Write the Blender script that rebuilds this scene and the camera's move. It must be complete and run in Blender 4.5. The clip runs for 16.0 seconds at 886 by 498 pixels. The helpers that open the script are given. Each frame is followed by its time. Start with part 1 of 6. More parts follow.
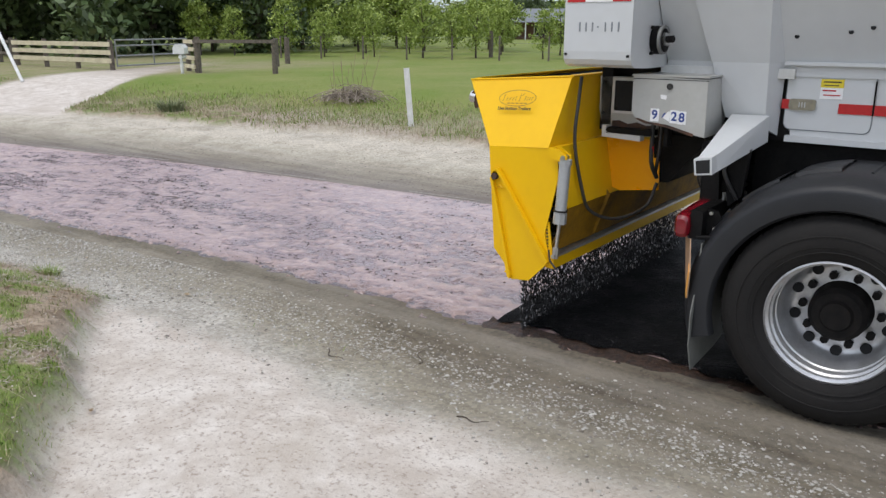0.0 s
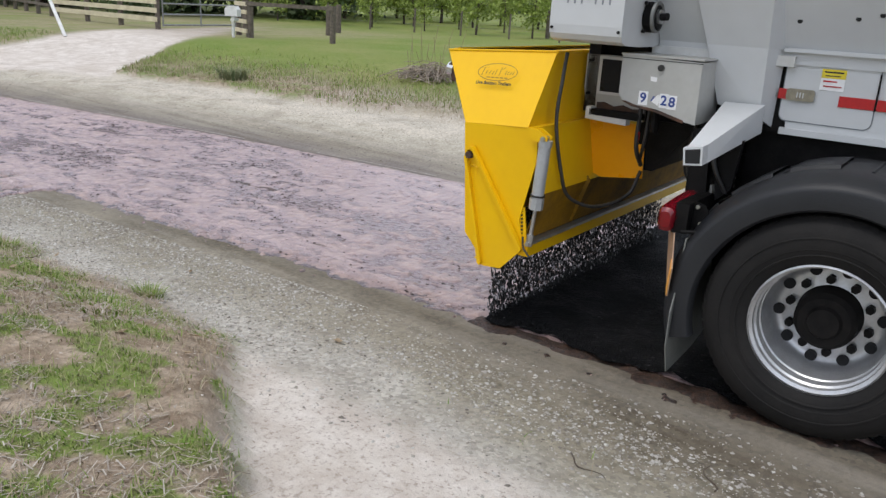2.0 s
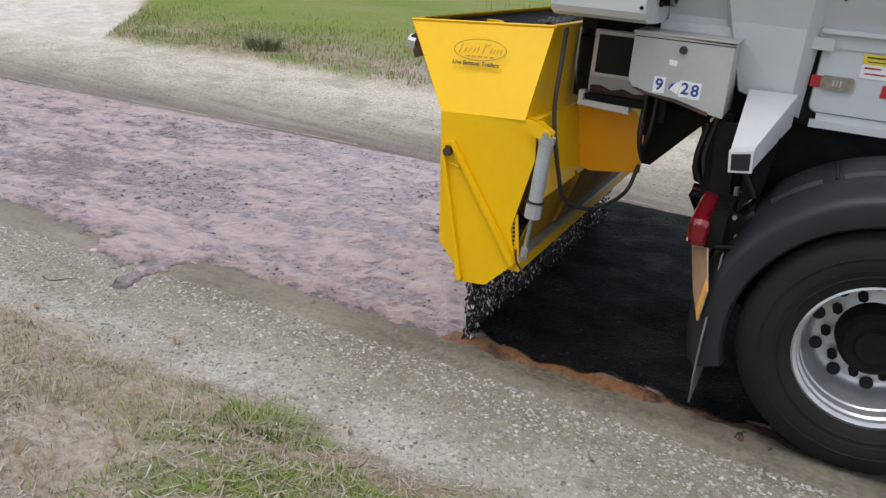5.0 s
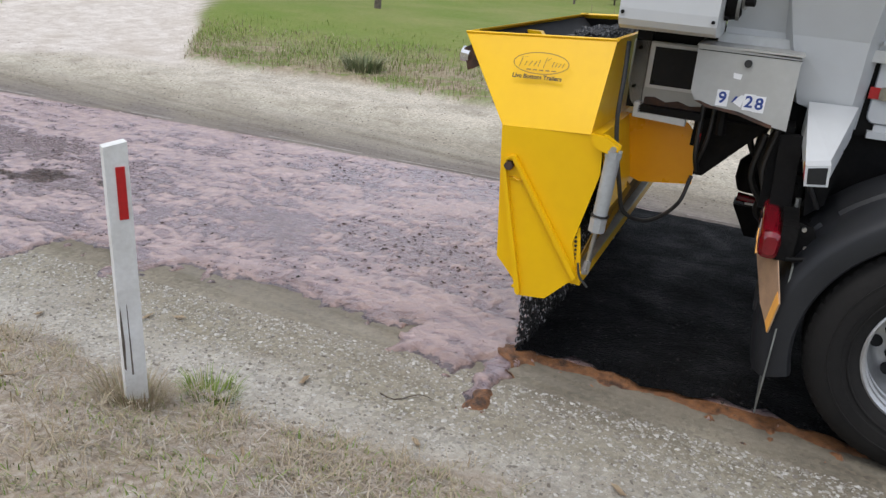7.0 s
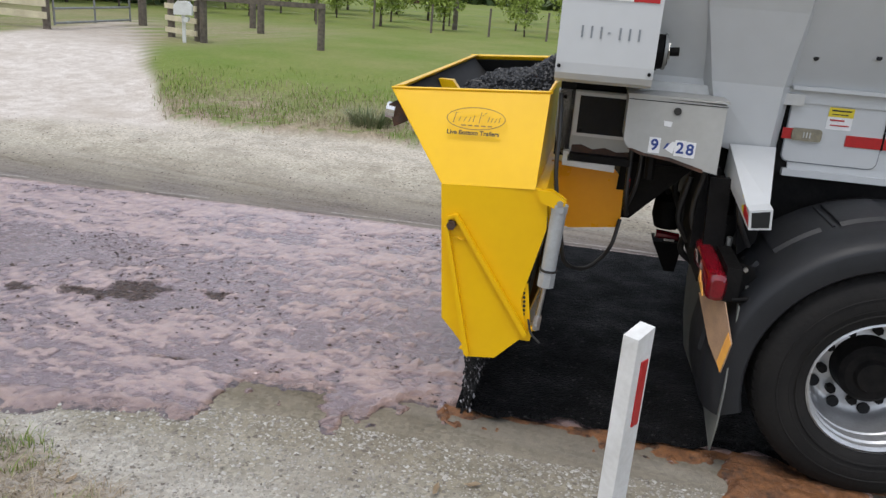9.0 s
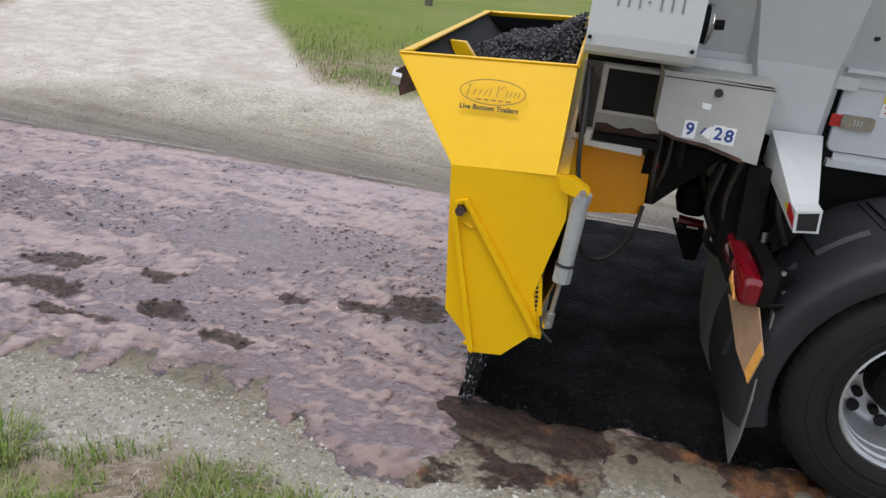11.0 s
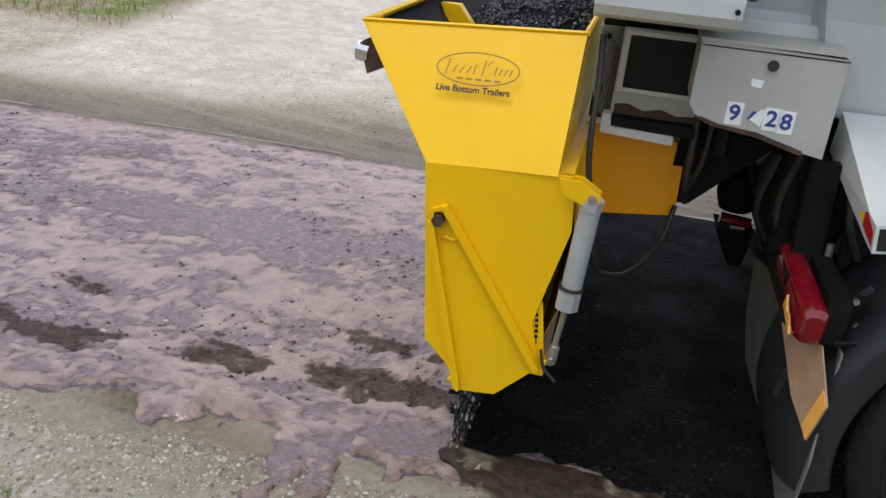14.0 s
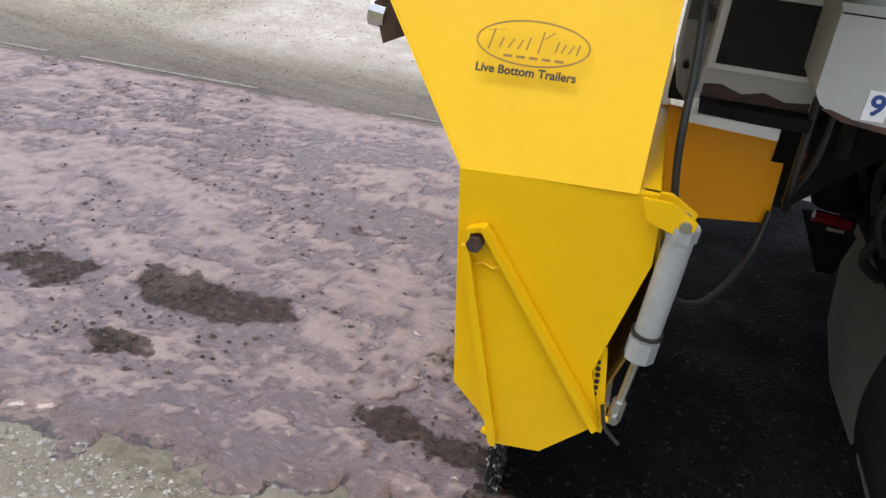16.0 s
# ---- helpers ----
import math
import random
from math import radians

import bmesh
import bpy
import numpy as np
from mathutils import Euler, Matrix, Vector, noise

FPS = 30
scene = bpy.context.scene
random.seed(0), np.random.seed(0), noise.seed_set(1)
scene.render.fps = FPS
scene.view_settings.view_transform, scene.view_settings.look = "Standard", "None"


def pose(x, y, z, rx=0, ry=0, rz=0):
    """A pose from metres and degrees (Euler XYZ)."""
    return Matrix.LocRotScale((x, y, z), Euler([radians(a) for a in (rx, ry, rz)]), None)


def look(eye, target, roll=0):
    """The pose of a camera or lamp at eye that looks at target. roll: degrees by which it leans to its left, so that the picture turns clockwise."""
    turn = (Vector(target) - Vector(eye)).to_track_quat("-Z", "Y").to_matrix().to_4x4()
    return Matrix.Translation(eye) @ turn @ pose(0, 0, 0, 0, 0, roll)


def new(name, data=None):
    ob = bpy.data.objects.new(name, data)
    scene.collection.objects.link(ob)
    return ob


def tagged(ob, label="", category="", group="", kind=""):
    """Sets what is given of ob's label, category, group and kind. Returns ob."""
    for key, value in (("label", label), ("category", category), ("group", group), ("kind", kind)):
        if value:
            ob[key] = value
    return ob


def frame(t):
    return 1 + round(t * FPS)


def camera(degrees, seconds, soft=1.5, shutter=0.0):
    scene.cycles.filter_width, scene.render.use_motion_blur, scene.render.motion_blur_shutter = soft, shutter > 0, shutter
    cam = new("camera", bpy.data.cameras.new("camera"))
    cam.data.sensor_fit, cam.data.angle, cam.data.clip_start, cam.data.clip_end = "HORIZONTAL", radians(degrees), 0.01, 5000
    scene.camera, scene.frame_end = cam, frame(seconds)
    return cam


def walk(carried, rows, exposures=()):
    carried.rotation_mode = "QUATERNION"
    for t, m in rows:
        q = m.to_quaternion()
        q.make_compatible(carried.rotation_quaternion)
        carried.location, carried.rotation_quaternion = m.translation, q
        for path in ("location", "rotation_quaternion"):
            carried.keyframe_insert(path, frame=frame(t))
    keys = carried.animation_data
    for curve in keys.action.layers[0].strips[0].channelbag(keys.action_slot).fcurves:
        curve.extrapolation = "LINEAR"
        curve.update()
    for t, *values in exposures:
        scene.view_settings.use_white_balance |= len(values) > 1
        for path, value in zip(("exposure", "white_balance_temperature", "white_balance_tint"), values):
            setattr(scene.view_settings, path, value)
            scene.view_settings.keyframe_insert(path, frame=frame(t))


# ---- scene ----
cam = camera(59.88, 16.0, soft=1.4)
PATH = [
    (0.00, (2.236, -3.339, 1.661), (0.469, -1.060, 0.830), -0.09),
    (0.50, (1.912, -3.215, 1.698), (0.107, -0.945, 0.929), 1.22),
    (1.00, (1.513, -3.202, 1.693), (-0.226, -0.894, 0.889), 1.88),
    (1.50, (1.143, -3.118, 1.632), (-0.547, -0.795, 0.768), 4.19),
    (2.00, (0.600, -3.034, 1.615), (-1.184, -0.803, 0.699), 3.25),
    (2.50, (0.008, -3.036, 1.619), (-1.707, -0.783, 0.628), 1.74),
    (3.00, (-0.593, -2.944, 1.621), (-2.458, -0.785, 0.694), 1.18),
    (3.50, (-1.094, -2.899, 1.646), (-2.689, -0.555, 0.665), 3.41),
    (4.00, (-1.601, -2.873, 1.648), (-3.219, -0.574, 0.599), 3.93),
    (4.20, (-1.806, -2.848, 1.655), (-3.393, -0.552, 0.556), 4.72),
    (4.55, (-2.146, -2.850, 1.660), (-3.701, -0.534, 0.556), 4.86),
    (4.90, (-2.465, -2.896, 1.667), (-3.938, -0.522, 0.574), 4.91),
    (5.25, (-2.776, -2.970, 1.673), (-4.142, -0.523, 0.603), 4.90),
    (5.60, (-3.090, -3.053, 1.679), (-4.350, -0.540, 0.633), 4.86),
    (5.95, (-3.422, -3.129, 1.684), (-4.606, -0.572, 0.654), 4.83),
    (6.30, (-3.784, -3.181, 1.685), (-4.953, -0.616, 0.658), 4.84),
    (6.50, (-3.997, -3.216, 1.689), (-5.230, -0.700, 0.618), 4.49),
    (7.00, (-4.546, -3.250, 1.686), (-5.882, -0.789, 0.607), 5.10),
    (7.50, (-5.050, -3.392, 1.702), (-6.132, -0.796, 0.659), 4.42),
    (8.00, (-5.530, -3.413, 1.719), (-6.543, -0.738, 0.816), 3.12),
    (8.20, (-5.718, -3.407, 1.746), (-6.749, -0.742, 0.831), 3.68),
    (8.55, (-6.054, -3.415, 1.760), (-7.053, -0.738, 0.846), 3.78),
    (8.90, (-6.393, -3.426, 1.763), (-7.323, -0.733, 0.822), 4.18),
    (9.25, (-6.727, -3.435, 1.759), (-7.574, -0.730, 0.775), 4.76),
    (9.60, (-7.050, -3.440, 1.755), (-7.821, -0.731, 0.723), 5.37),
    (9.95, (-7.356, -3.439, 1.755), (-8.079, -0.732, 0.683), 5.88),
    (10.30, (-7.639, -3.430, 1.765), (-8.363, -0.732, 0.672), 6.14),
    (10.50, (-7.783, -3.426, 1.745), (-8.517, -0.735, 0.641), 6.34),
    (11.00, (-8.177, -3.401, 1.798), (-9.112, -0.789, 0.658), 6.76),
    (11.50, (-8.577, -3.499, 1.777), (-9.501, -0.861, 0.689), 3.95),
    (12.00, (-8.916, -3.536, 1.772), (-9.864, -0.956, 0.569), 3.34),
    (12.50, (-9.284, -3.451, 1.782), (-10.307, -0.897, 0.586), 6.07),
    (13.00, (-9.716, -3.429, 1.780), (-10.685, -0.816, 0.669), 3.23),
    (13.50, (-10.135, -3.349, 1.779), (-11.101, -0.767, 0.596), 5.61),
    (14.00, (-10.602, -3.223, 1.744), (-11.724, -0.752, 0.466), 5.32),
    (14.50, (-11.041, -3.196, 1.733), (-11.995, -0.656, 0.453), 3.83),
    (15.00, (-11.440, -3.091, 1.689), (-12.390, -0.611, 0.294), 6.55),
    (15.50, (-11.874, -3.051, 1.709), (-12.874, -0.618, 0.265), 8.68),
    (16.00, (-12.453, -3.101, 1.710), (-13.635, -0.794, 0.200), 5.78),
]
TRUCK = [(0.0, 0.000, 0.000, 0.01),
    (0.5, -0.405, -0.002, 0.77), (1.0, -0.835, -0.008, 1.49), (1.5, -1.238, -0.017, 2.23), (2.0, -1.659, -0.037, 3.03), (2.5, -2.077, -0.065, 3.93), (3.0, -2.498, -0.106, 4.89), (3.5, -2.892, -0.150, 5.81), (4.0, -3.323, -0.201, 6.47), (4.2, -3.489, -0.223, 6.59), (6.3, -5.184, -0.417, 6.60), (6.5, -5.349, -0.433, 6.64), (7.0, -5.781, -0.478, 6.83), (7.5, -6.170, -0.531, 7.09), (8.0, -6.580, -0.588, 7.52), (8.2, -6.738, -0.613, 7.72), (10.3, -8.415, -0.875, 10.29), (10.5, -8.577, -0.907, 10.46), (11.0, -8.991, -0.991, 10.58), (11.5, -9.399, -1.056, 10.53), (12.0, -9.815, -1.122, 10.81), (12.5, -10.201, -1.198, 10.99), (13.0, -10.619, -1.282, 11.32), (13.5, -11.003, -1.360, 11.77), (14.0, -11.433, -1.439, 12.11), (14.5, -11.829, -1.524, 12.54), (15.0, -12.216, -1.610, 13.21), (15.5, -12.607, -1.701, 13.88), (16.0, -13.041, -1.804, 14.21)]

walk(cam, [(t, look(eye, target, roll)) for t, eye, target, roll in PATH], [(0, 0.0), (8.0, 0.0), (10.5, -0.06), (13.5, -0.08), (15.0, 0.04), (16.0, 0.07)])

# ---- light ----
SUN_ELEVATION, SUN_AZIMUTH = 68, 200
world = bpy.data.worlds.new("sky")
scene.world = world
world.use_nodes = True
wn = world.node_tree
sky = wn.nodes.new("ShaderNodeTexSky")
sky.sky_type, sky.sun_disc = "NISHITA", False
sky.sun_elevation, sky.sun_rotation = radians(SUN_ELEVATION), radians(SUN_AZIMUTH)
sky.air_density, sky.dust_density, sky.ozone_density = 1.0, 5.0, 1.0
veil = wn.nodes.new("ShaderNodeMix")
veil.data_type = "RGBA"
veil.inputs[0].default_value = 0.72
veil.inputs[7].default_value = (8.0, 8.75, 10.25, 1)  # high thin cloud
wn.links.new(sky.outputs[0], veil.inputs[6])
wn.links.new(veil.outputs[2], wn.nodes["Background"].inputs[0])
wn.nodes["Background"].inputs[1].default_value = 0.13
sun = new("sun", bpy.data.lights.new("sun", "SUN"))
sun.data.energy, sun.data.angle, sun.data.color = 1.3, radians(22), (1, 0.97, 0.94)
sun.matrix_world = look((0, 0, 0), (-math.sin(radians(SUN_AZIMUTH)), -math.cos(radians(SUN_AZIMUTH)), -math.tan(radians(SUN_ELEVATION))))

# ---- materials ----
def mat(name, base, other=None, rough=0.6, metal=0.0, scale=8.0, bump=0.0, bump_scale=40.0, contrast=0.5, rough_var=0.0, spec=0.5, coat=0.0, per_object=0.0):
    """A node material: two base colours mixed by noise at two scales, with fine relief and uneven gloss."""
    m = bpy.data.materials.new(name)
    m.use_nodes = True
    nt = m.node_tree
    b = nt.nodes["Principled BSDF"]
    b.inputs["Roughness"].default_value, b.inputs["Metallic"].default_value = rough, metal
    b.inputs["Specular IOR Level"].default_value = spec
    b.inputs["Coat Weight"].default_value = coat
    b.inputs["Base Color"].default_value = (*base, 1)
    geo = nt.nodes.new("ShaderNodeTexCoord")
    n1, n2 = nt.nodes.new("ShaderNodeTexNoise"), nt.nodes.new("ShaderNodeTexNoise")
    n1.inputs["Scale"].default_value, n1.inputs["Detail"].default_value = scale, 6
    n2.inputs["Scale"].default_value, n2.inputs["Detail"].default_value = scale * 9, 4
    for n in (n1, n2):
        nt.links.new(geo.outputs["Object"], n.inputs["Vector"])
    add = nt.nodes.new("ShaderNodeMath")
    add.operation = "MULTIPLY_ADD"
    add.inputs[1].default_value = 0.4
    nt.links.new(n2.outputs[0], add.inputs[0])
    nt.links.new(n1.outputs[0], add.inputs[2])
    rng = nt.nodes.new("ShaderNodeMapRange")
    rng.inputs[1].default_value, rng.inputs[2].default_value = 0.7 - contrast * 0.4, 0.7 + contrast * 0.4
    nt.links.new(add.outputs[0], rng.inputs[0])
    if other:
        mix = nt.nodes.new("ShaderNodeMix")
        mix.data_type = "RGBA"
        mix.inputs[6].default_value, mix.inputs[7].default_value = (*base, 1), (*other, 1)
        nt.links.new(rng.outputs[0], mix.inputs[0])
        out = mix.outputs[2]
        if per_object:
            info, hsv = nt.nodes.new("ShaderNodeObjectInfo"), nt.nodes.new("ShaderNodeHueSaturation")
            r2 = nt.nodes.new("ShaderNodeMapRange")
            r2.inputs[3].default_value, r2.inputs[4].default_value = 1 - per_object, 1 + per_object
            nt.links.new(info.outputs["Random"], r2.inputs[0])
            nt.links.new(r2.outputs[0], hsv.inputs["Value"])
            nt.links.new(out, hsv.inputs["Color"])
            out = hsv.outputs[0]
        nt.links.new(out, b.inputs["Base Color"])
    if rough_var:
        rr = nt.nodes.new("ShaderNodeMapRange")
        rr.inputs[3].default_value, rr.inputs[4].default_value = rough - rough_var, rough + rough_var
        nt.links.new(rng.outputs[0], rr.inputs[0])
        nt.links.new(rr.outputs[0], b.inputs["Roughness"])
    if bump:
        n3, bp = nt.nodes.new("ShaderNodeTexNoise"), nt.nodes.new("ShaderNodeBump")
        n3.inputs["Scale"].default_value, n3.inputs["Detail"].default_value = bump_scale, 5
        nt.links.new(geo.outputs["Object"], n3.inputs["Vector"])
        bp.inputs["Strength"].default_value, bp.inputs["Distance"].default_value = bump, 0.02
        nt.links.new(n3.outputs[0], bp.inputs["Height"])
        nt.links.new(bp.outputs[0], b.inputs["Normal"])
    return m


def islands(name, colours, rough=0.7, spec=0.4):
    """A material whose colour differs from piece to piece of one mesh."""
    m = bpy.data.materials.new(name)
    m.use_nodes = True
    nt = m.node_tree
    b, g, r = nt.nodes["Principled BSDF"], nt.nodes.new("ShaderNodeNewGeometry"), nt.nodes.new("ShaderNodeValToRGB")
    b.inputs["Roughness"].default_value, b.inputs["Specular IOR Level"].default_value = rough, spec
    while len(r.color_ramp.elements) < len(colours):
        r.color_ramp.elements.new(0.5)
    for n, (e, c) in enumerate(zip(r.color_ramp.elements, colours)):
        e.position, e.color = n / max(1, len(colours) - 1), (*c, 1)
    nt.links.new(g.outputs["Random Per Island"], r.inputs[0])
    nt.links.new(r.outputs[0], b.inputs["Base Color"])
    return m


YELLOW = mat("yellow_paint", (0.86, 0.515, 0.004), (0.77, 0.44, 0.004), 0.34, scale=2.5, bump=0.02, bump_scale=9, contrast=0.9, rough_var=0.08, spec=0.3)
YELLOW_WING = mat("orange_yellow_paint", (0.93, 0.4, 0.003), (0.82, 0.33, 0.003), 0.3, scale=3, bump=0.02, bump_scale=9, contrast=0.9, rough_var=0.08)
# Yellow darkened for the shade below the overhanging plate, with bitumen dust mixed in.
YELLOW_SHADED_DIRTY = mat("shaded_dusty_yellow_paint", (0.4, 0.21, 0.012), (0.09, 0.055, 0.018), 0.6, scale=4, contrast=0.7, spec=0.2)
WHITE = mat("white_paint", (0.6, 0.615, 0.62), (0.53, 0.54, 0.54), 0.38, scale=1.6, contrast=0.8, rough_var=0.08)
WHITE_DIRTY = mat("dirty_white_paint", (0.66, 0.67, 0.66), (0.5, 0.49, 0.46), 0.45, scale=3, contrast=0.6, rough_var=0.08)
GREY_BOX = mat("grey_painted_steel", (0.45, 0.45, 0.425), (0.37, 0.365, 0.34), 0.42, scale=4, contrast=0.7, rough_var=0.08, bump=0.02)
RUST = mat("rusty_steel", (0.1, 0.045, 0.025), (0.03, 0.025, 0.022), 0.8, scale=20, bump=0.3)
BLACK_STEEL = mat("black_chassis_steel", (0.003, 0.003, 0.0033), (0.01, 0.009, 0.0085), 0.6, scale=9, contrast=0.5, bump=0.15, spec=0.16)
# Near-black; on holes and openings it stands in for the shade inside.
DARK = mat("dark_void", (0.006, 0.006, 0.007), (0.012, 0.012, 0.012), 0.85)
PLASTIC = mat("dark_mudguard_plastic", (0.013, 0.014, 0.0165), (0.022, 0.023, 0.025), 0.5, scale=5, bump=0.08, bump_scale=120, contrast=0.8, rough_var=0.08, spec=0.35)
RUBBER = mat("tyre_rubber", (0.009, 0.0086, 0.0086), (0.018, 0.0165, 0.015), 0.75, scale=5, bump=0.15, bump_scale=60, contrast=0.7, spec=0.25)
# Rubber colour lightened to make up for the weak light behind the hopper.
FLAP = mat("lightened_mud_flap_rubber", (0.13, 0.135, 0.125), (0.19, 0.19, 0.17), 0.7, scale=6, bump=0.1)
ALU = mat("dull_aluminium", (0.62, 0.63, 0.64), (0.46, 0.46, 0.46), 0.4, 0.75, scale=9, contrast=0.6, rough_var=0.1)
STEEL = mat("bright_steel", (0.6, 0.6, 0.6), (0.4, 0.4, 0.4), 0.28, 0.9, scale=20)
CYL = mat("grey_cylinder_paint", (0.46, 0.48, 0.49), (0.36, 0.37, 0.37), 0.4, 0.3, scale=12)
HUB = mat("greasy_hub", (0.008, 0.008, 0.008), (0.018, 0.016, 0.015), 0.6, scale=20, spec=0.1)
HOSE = mat("black_hose", (0.012, 0.012, 0.012), (0.03, 0.028, 0.026), 0.5)
RED = mat("red_reflector", (0.5, 0.012, 0.015), (0.4, 0.01, 0.012), 0.35, scale=60)
RED_LENS = mat("red_lamp_lens", (0.2, 0.004, 0.012), (0.12, 0.003, 0.008), 0.15, scale=30, coat=0.6)
# Board and tip colours are raised for the same dim light.
TAN_BOARD = mat("faded_reflector_board", (0.46, 0.29, 0.17), (0.32, 0.2, 0.13), 0.55, scale=14)
ORANGE = mat("orange_reflector", (0.9, 0.45, 0.08), (0.8, 0.36, 0.08), 0.5, scale=30)
CHROME = mat("chrome", (0.75, 0.75, 0.75), (0.6, 0.6, 0.6), 0.15, 1.0)
LENS_GREY = mat("grey_lamp_lens", (0.3, 0.27, 0.2), (0.2, 0.18, 0.14), 0.2, scale=60, coat=0.5)
WHITE_TAPE = mat("white_sticker", (0.85, 0.85, 0.85), (0.75, 0.75, 0.74), 0.5, scale=30)
YELLOW_TAPE = mat("yellow_sticker", (0.75, 0.6, 0.03), (0.65, 0.5, 0.03), 0.5, scale=30)
BLUE = mat("blue_figures", (0.02, 0.05, 0.25), (0.03, 0.06, 0.22), 0.5)
BLACK_INK = mat("black_lettering", (0.012, 0.011, 0.01), (0.02, 0.02, 0.02), 0.5)
GREY_INK = mat("grey_lettering", (0.2, 0.22, 0.24), (0.26, 0.27, 0.28), 0.5)
OCHRE_INK = mat("faded_ochre_lettering", (0.3, 0.16, 0.02), (0.25, 0.13, 0.02), 0.5)
POST_WHITE = mat("weathered_white_post_paint", (0.78, 0.78, 0.76), (0.6, 0.59, 0.56), 0.6, scale=7, contrast=0.5, bump=0.1)
WOOD = mat("weathered_grey_timber", (0.17, 0.14, 0.11), (0.09, 0.075, 0.06), 0.85, scale=14, bump=0.4)
DEAD_WOOD = mat("bleached_dead_twigs", (0.36, 0.3, 0.24), (0.2, 0.16, 0.13), 0.85, scale=14, per_object=0.3)
CREAM = mat("cream_fence_paint", (0.66, 0.6, 0.42), (0.5, 0.44, 0.3), 0.7, scale=5, bump=0.1)
GALV = mat("galvanised_pipe", (0.3, 0.31, 0.3), (0.2, 0.2, 0.19), 0.5, 0.5)
BARK = mat("bark", (0.1, 0.075, 0.055), (0.05, 0.04, 0.03), 0.9, scale=12, bump=0.6, bump_scale=30)
LEAF = islands("orchard_leaves", [(0.12, 0.18, 0.025), (0.24, 0.32, 0.05), (0.36, 0.43, 0.1), (0.17, 0.23, 0.035)], 0.5)
LEAF_DARK = islands("dark_tree_leaves", [(0.045, 0.07, 0.026), (0.08, 0.125, 0.04), (0.125, 0.17, 0.06), (0.065, 0.085, 0.04)], 0.55)
GRASS = islands("grass_blades", [(0.1, 0.18, 0.02), (0.17, 0.27, 0.035), (0.22, 0.27, 0.06), (0.34, 0.32, 0.16)], 0.6)
WEED = islands("grey_green_weeds", [(0.09, 0.12, 0.05), (0.14, 0.18, 0.08), (0.22, 0.22, 0.12), (0.12, 0.14, 0.07)], 0.7)
DRY_GRASS = islands("dry_grass_blades", [(0.36, 0.29, 0.19), (0.25, 0.19, 0.12), (0.46, 0.39, 0.28), (0.18, 0.19, 0.07)], 0.75)
PEBBLE = islands("gravel_stones", [(0.26, 0.24, 0.2), (0.41, 0.39, 0.35), (0.32, 0.3, 0.26), (0.14, 0.12, 0.1), (0.54, 0.52, 0.48), (0.36, 0.34, 0.3)], 0.8)
LITTER = islands("dry_leaves", [(0.35, 0.24, 0.13), (0.5, 0.4, 0.28), (0.2, 0.12, 0.07), (0.55, 0.48, 0.38)], 0.7)
CHIP = islands("bitumen_coated_chips", [(0.012, 0.012, 0.013), (0.03, 0.03, 0.031), (0.02, 0.02, 0.02), (0.06, 0.06, 0.06)], 0.42, 0.6)
# Black chips; the few pale colours at the end are painted glints.
FALLING = islands("falling_stone_chips", [(0.01, 0.01, 0.01), (0.02, 0.02, 0.02), (0.012, 0.012, 0.012), (0.02, 0.02, 0.02), (0.01, 0.01, 0.01), (0.01, 0.01, 0.01), (0.008, 0.008, 0.008), (0.015, 0.015, 0.015), (0.01, 0.01, 0.01), (0.02, 0.02, 0.02), (0.08, 0.08, 0.08), (0.3, 0.29, 0.3), (0.55, 0.53, 0.55)], 0.5)
LUMP = islands("emulsion_coated_lumps", [(0.46, 0.335, 0.32), (0.55, 0.41, 0.37), (0.38, 0.275, 0.275), (0.5, 0.36, 0.34), (0.28, 0.19, 0.19)], 0.35, 0.6)
STRAW = islands("matted_straw", [(0.38, 0.33, 0.27), (0.27, 0.22, 0.17), (0.48, 0.44, 0.38), (0.18, 0.14, 0.11), (0.34, 0.27, 0.19)], 0.8)
CLOD = islands("dark_clods", [(0.05, 0.035, 0.03), (0.09, 0.06, 0.05), (0.03, 0.025, 0.022)], 0.7)
TRACK_GRIT = islands("sandy_grit", [(0.4, 0.34, 0.28), (0.55, 0.5, 0.44), (0.24, 0.19, 0.15), (0.62, 0.58, 0.52)], 0.85)
ROOF = mat("corrugated_roof", (0.2, 0.21, 0.22), (0.14, 0.15, 0.15), 0.5, 0.3)
BRICK = mat("house_brick", (0.2, 0.1, 0.07), (0.14, 0.075, 0.055), 0.85, scale=20)
PANE = mat("dark_window", (0.02, 0.025, 0.03), (0.03, 0.035, 0.04), 0.1)

# ---- ground ----
def line_y(x):
    """The curve along which the near side of the vehicle travels."""
    x = np.asarray(x, float)
    c = np.clip(x, -24, 2.9)
    return 0.0426 * c - 0.00732 * c**2 + (x - c) * (0.0426 - 0.01464 * c)


def slope(x):
    return 0.0426 - 0.01464 * np.clip(np.asarray(x, float), -24, 2.9)


def lateral(x, y):
    return (y - line_y(x)) / np.sqrt(1 + slope(x) ** 2)


def step(a, b, v):
    u = np.clip((v - a) / (b - a), 0, 1)
    return u * u * (3 - 2 * u)


def wave(x, y, f, seed=0.0):
    """Smooth uneven field of about -1 to 1."""
    return (np.sin(f * x + 1.7 * np.sin(0.63 * f * y + seed)) + np.sin(0.81 * f * y + 2.1 * np.sin(0.47 * f * x + 1.3 + seed)) + np.sin(1.9 * f * (x * 0.6 + y * 0.8) + seed)) / 3


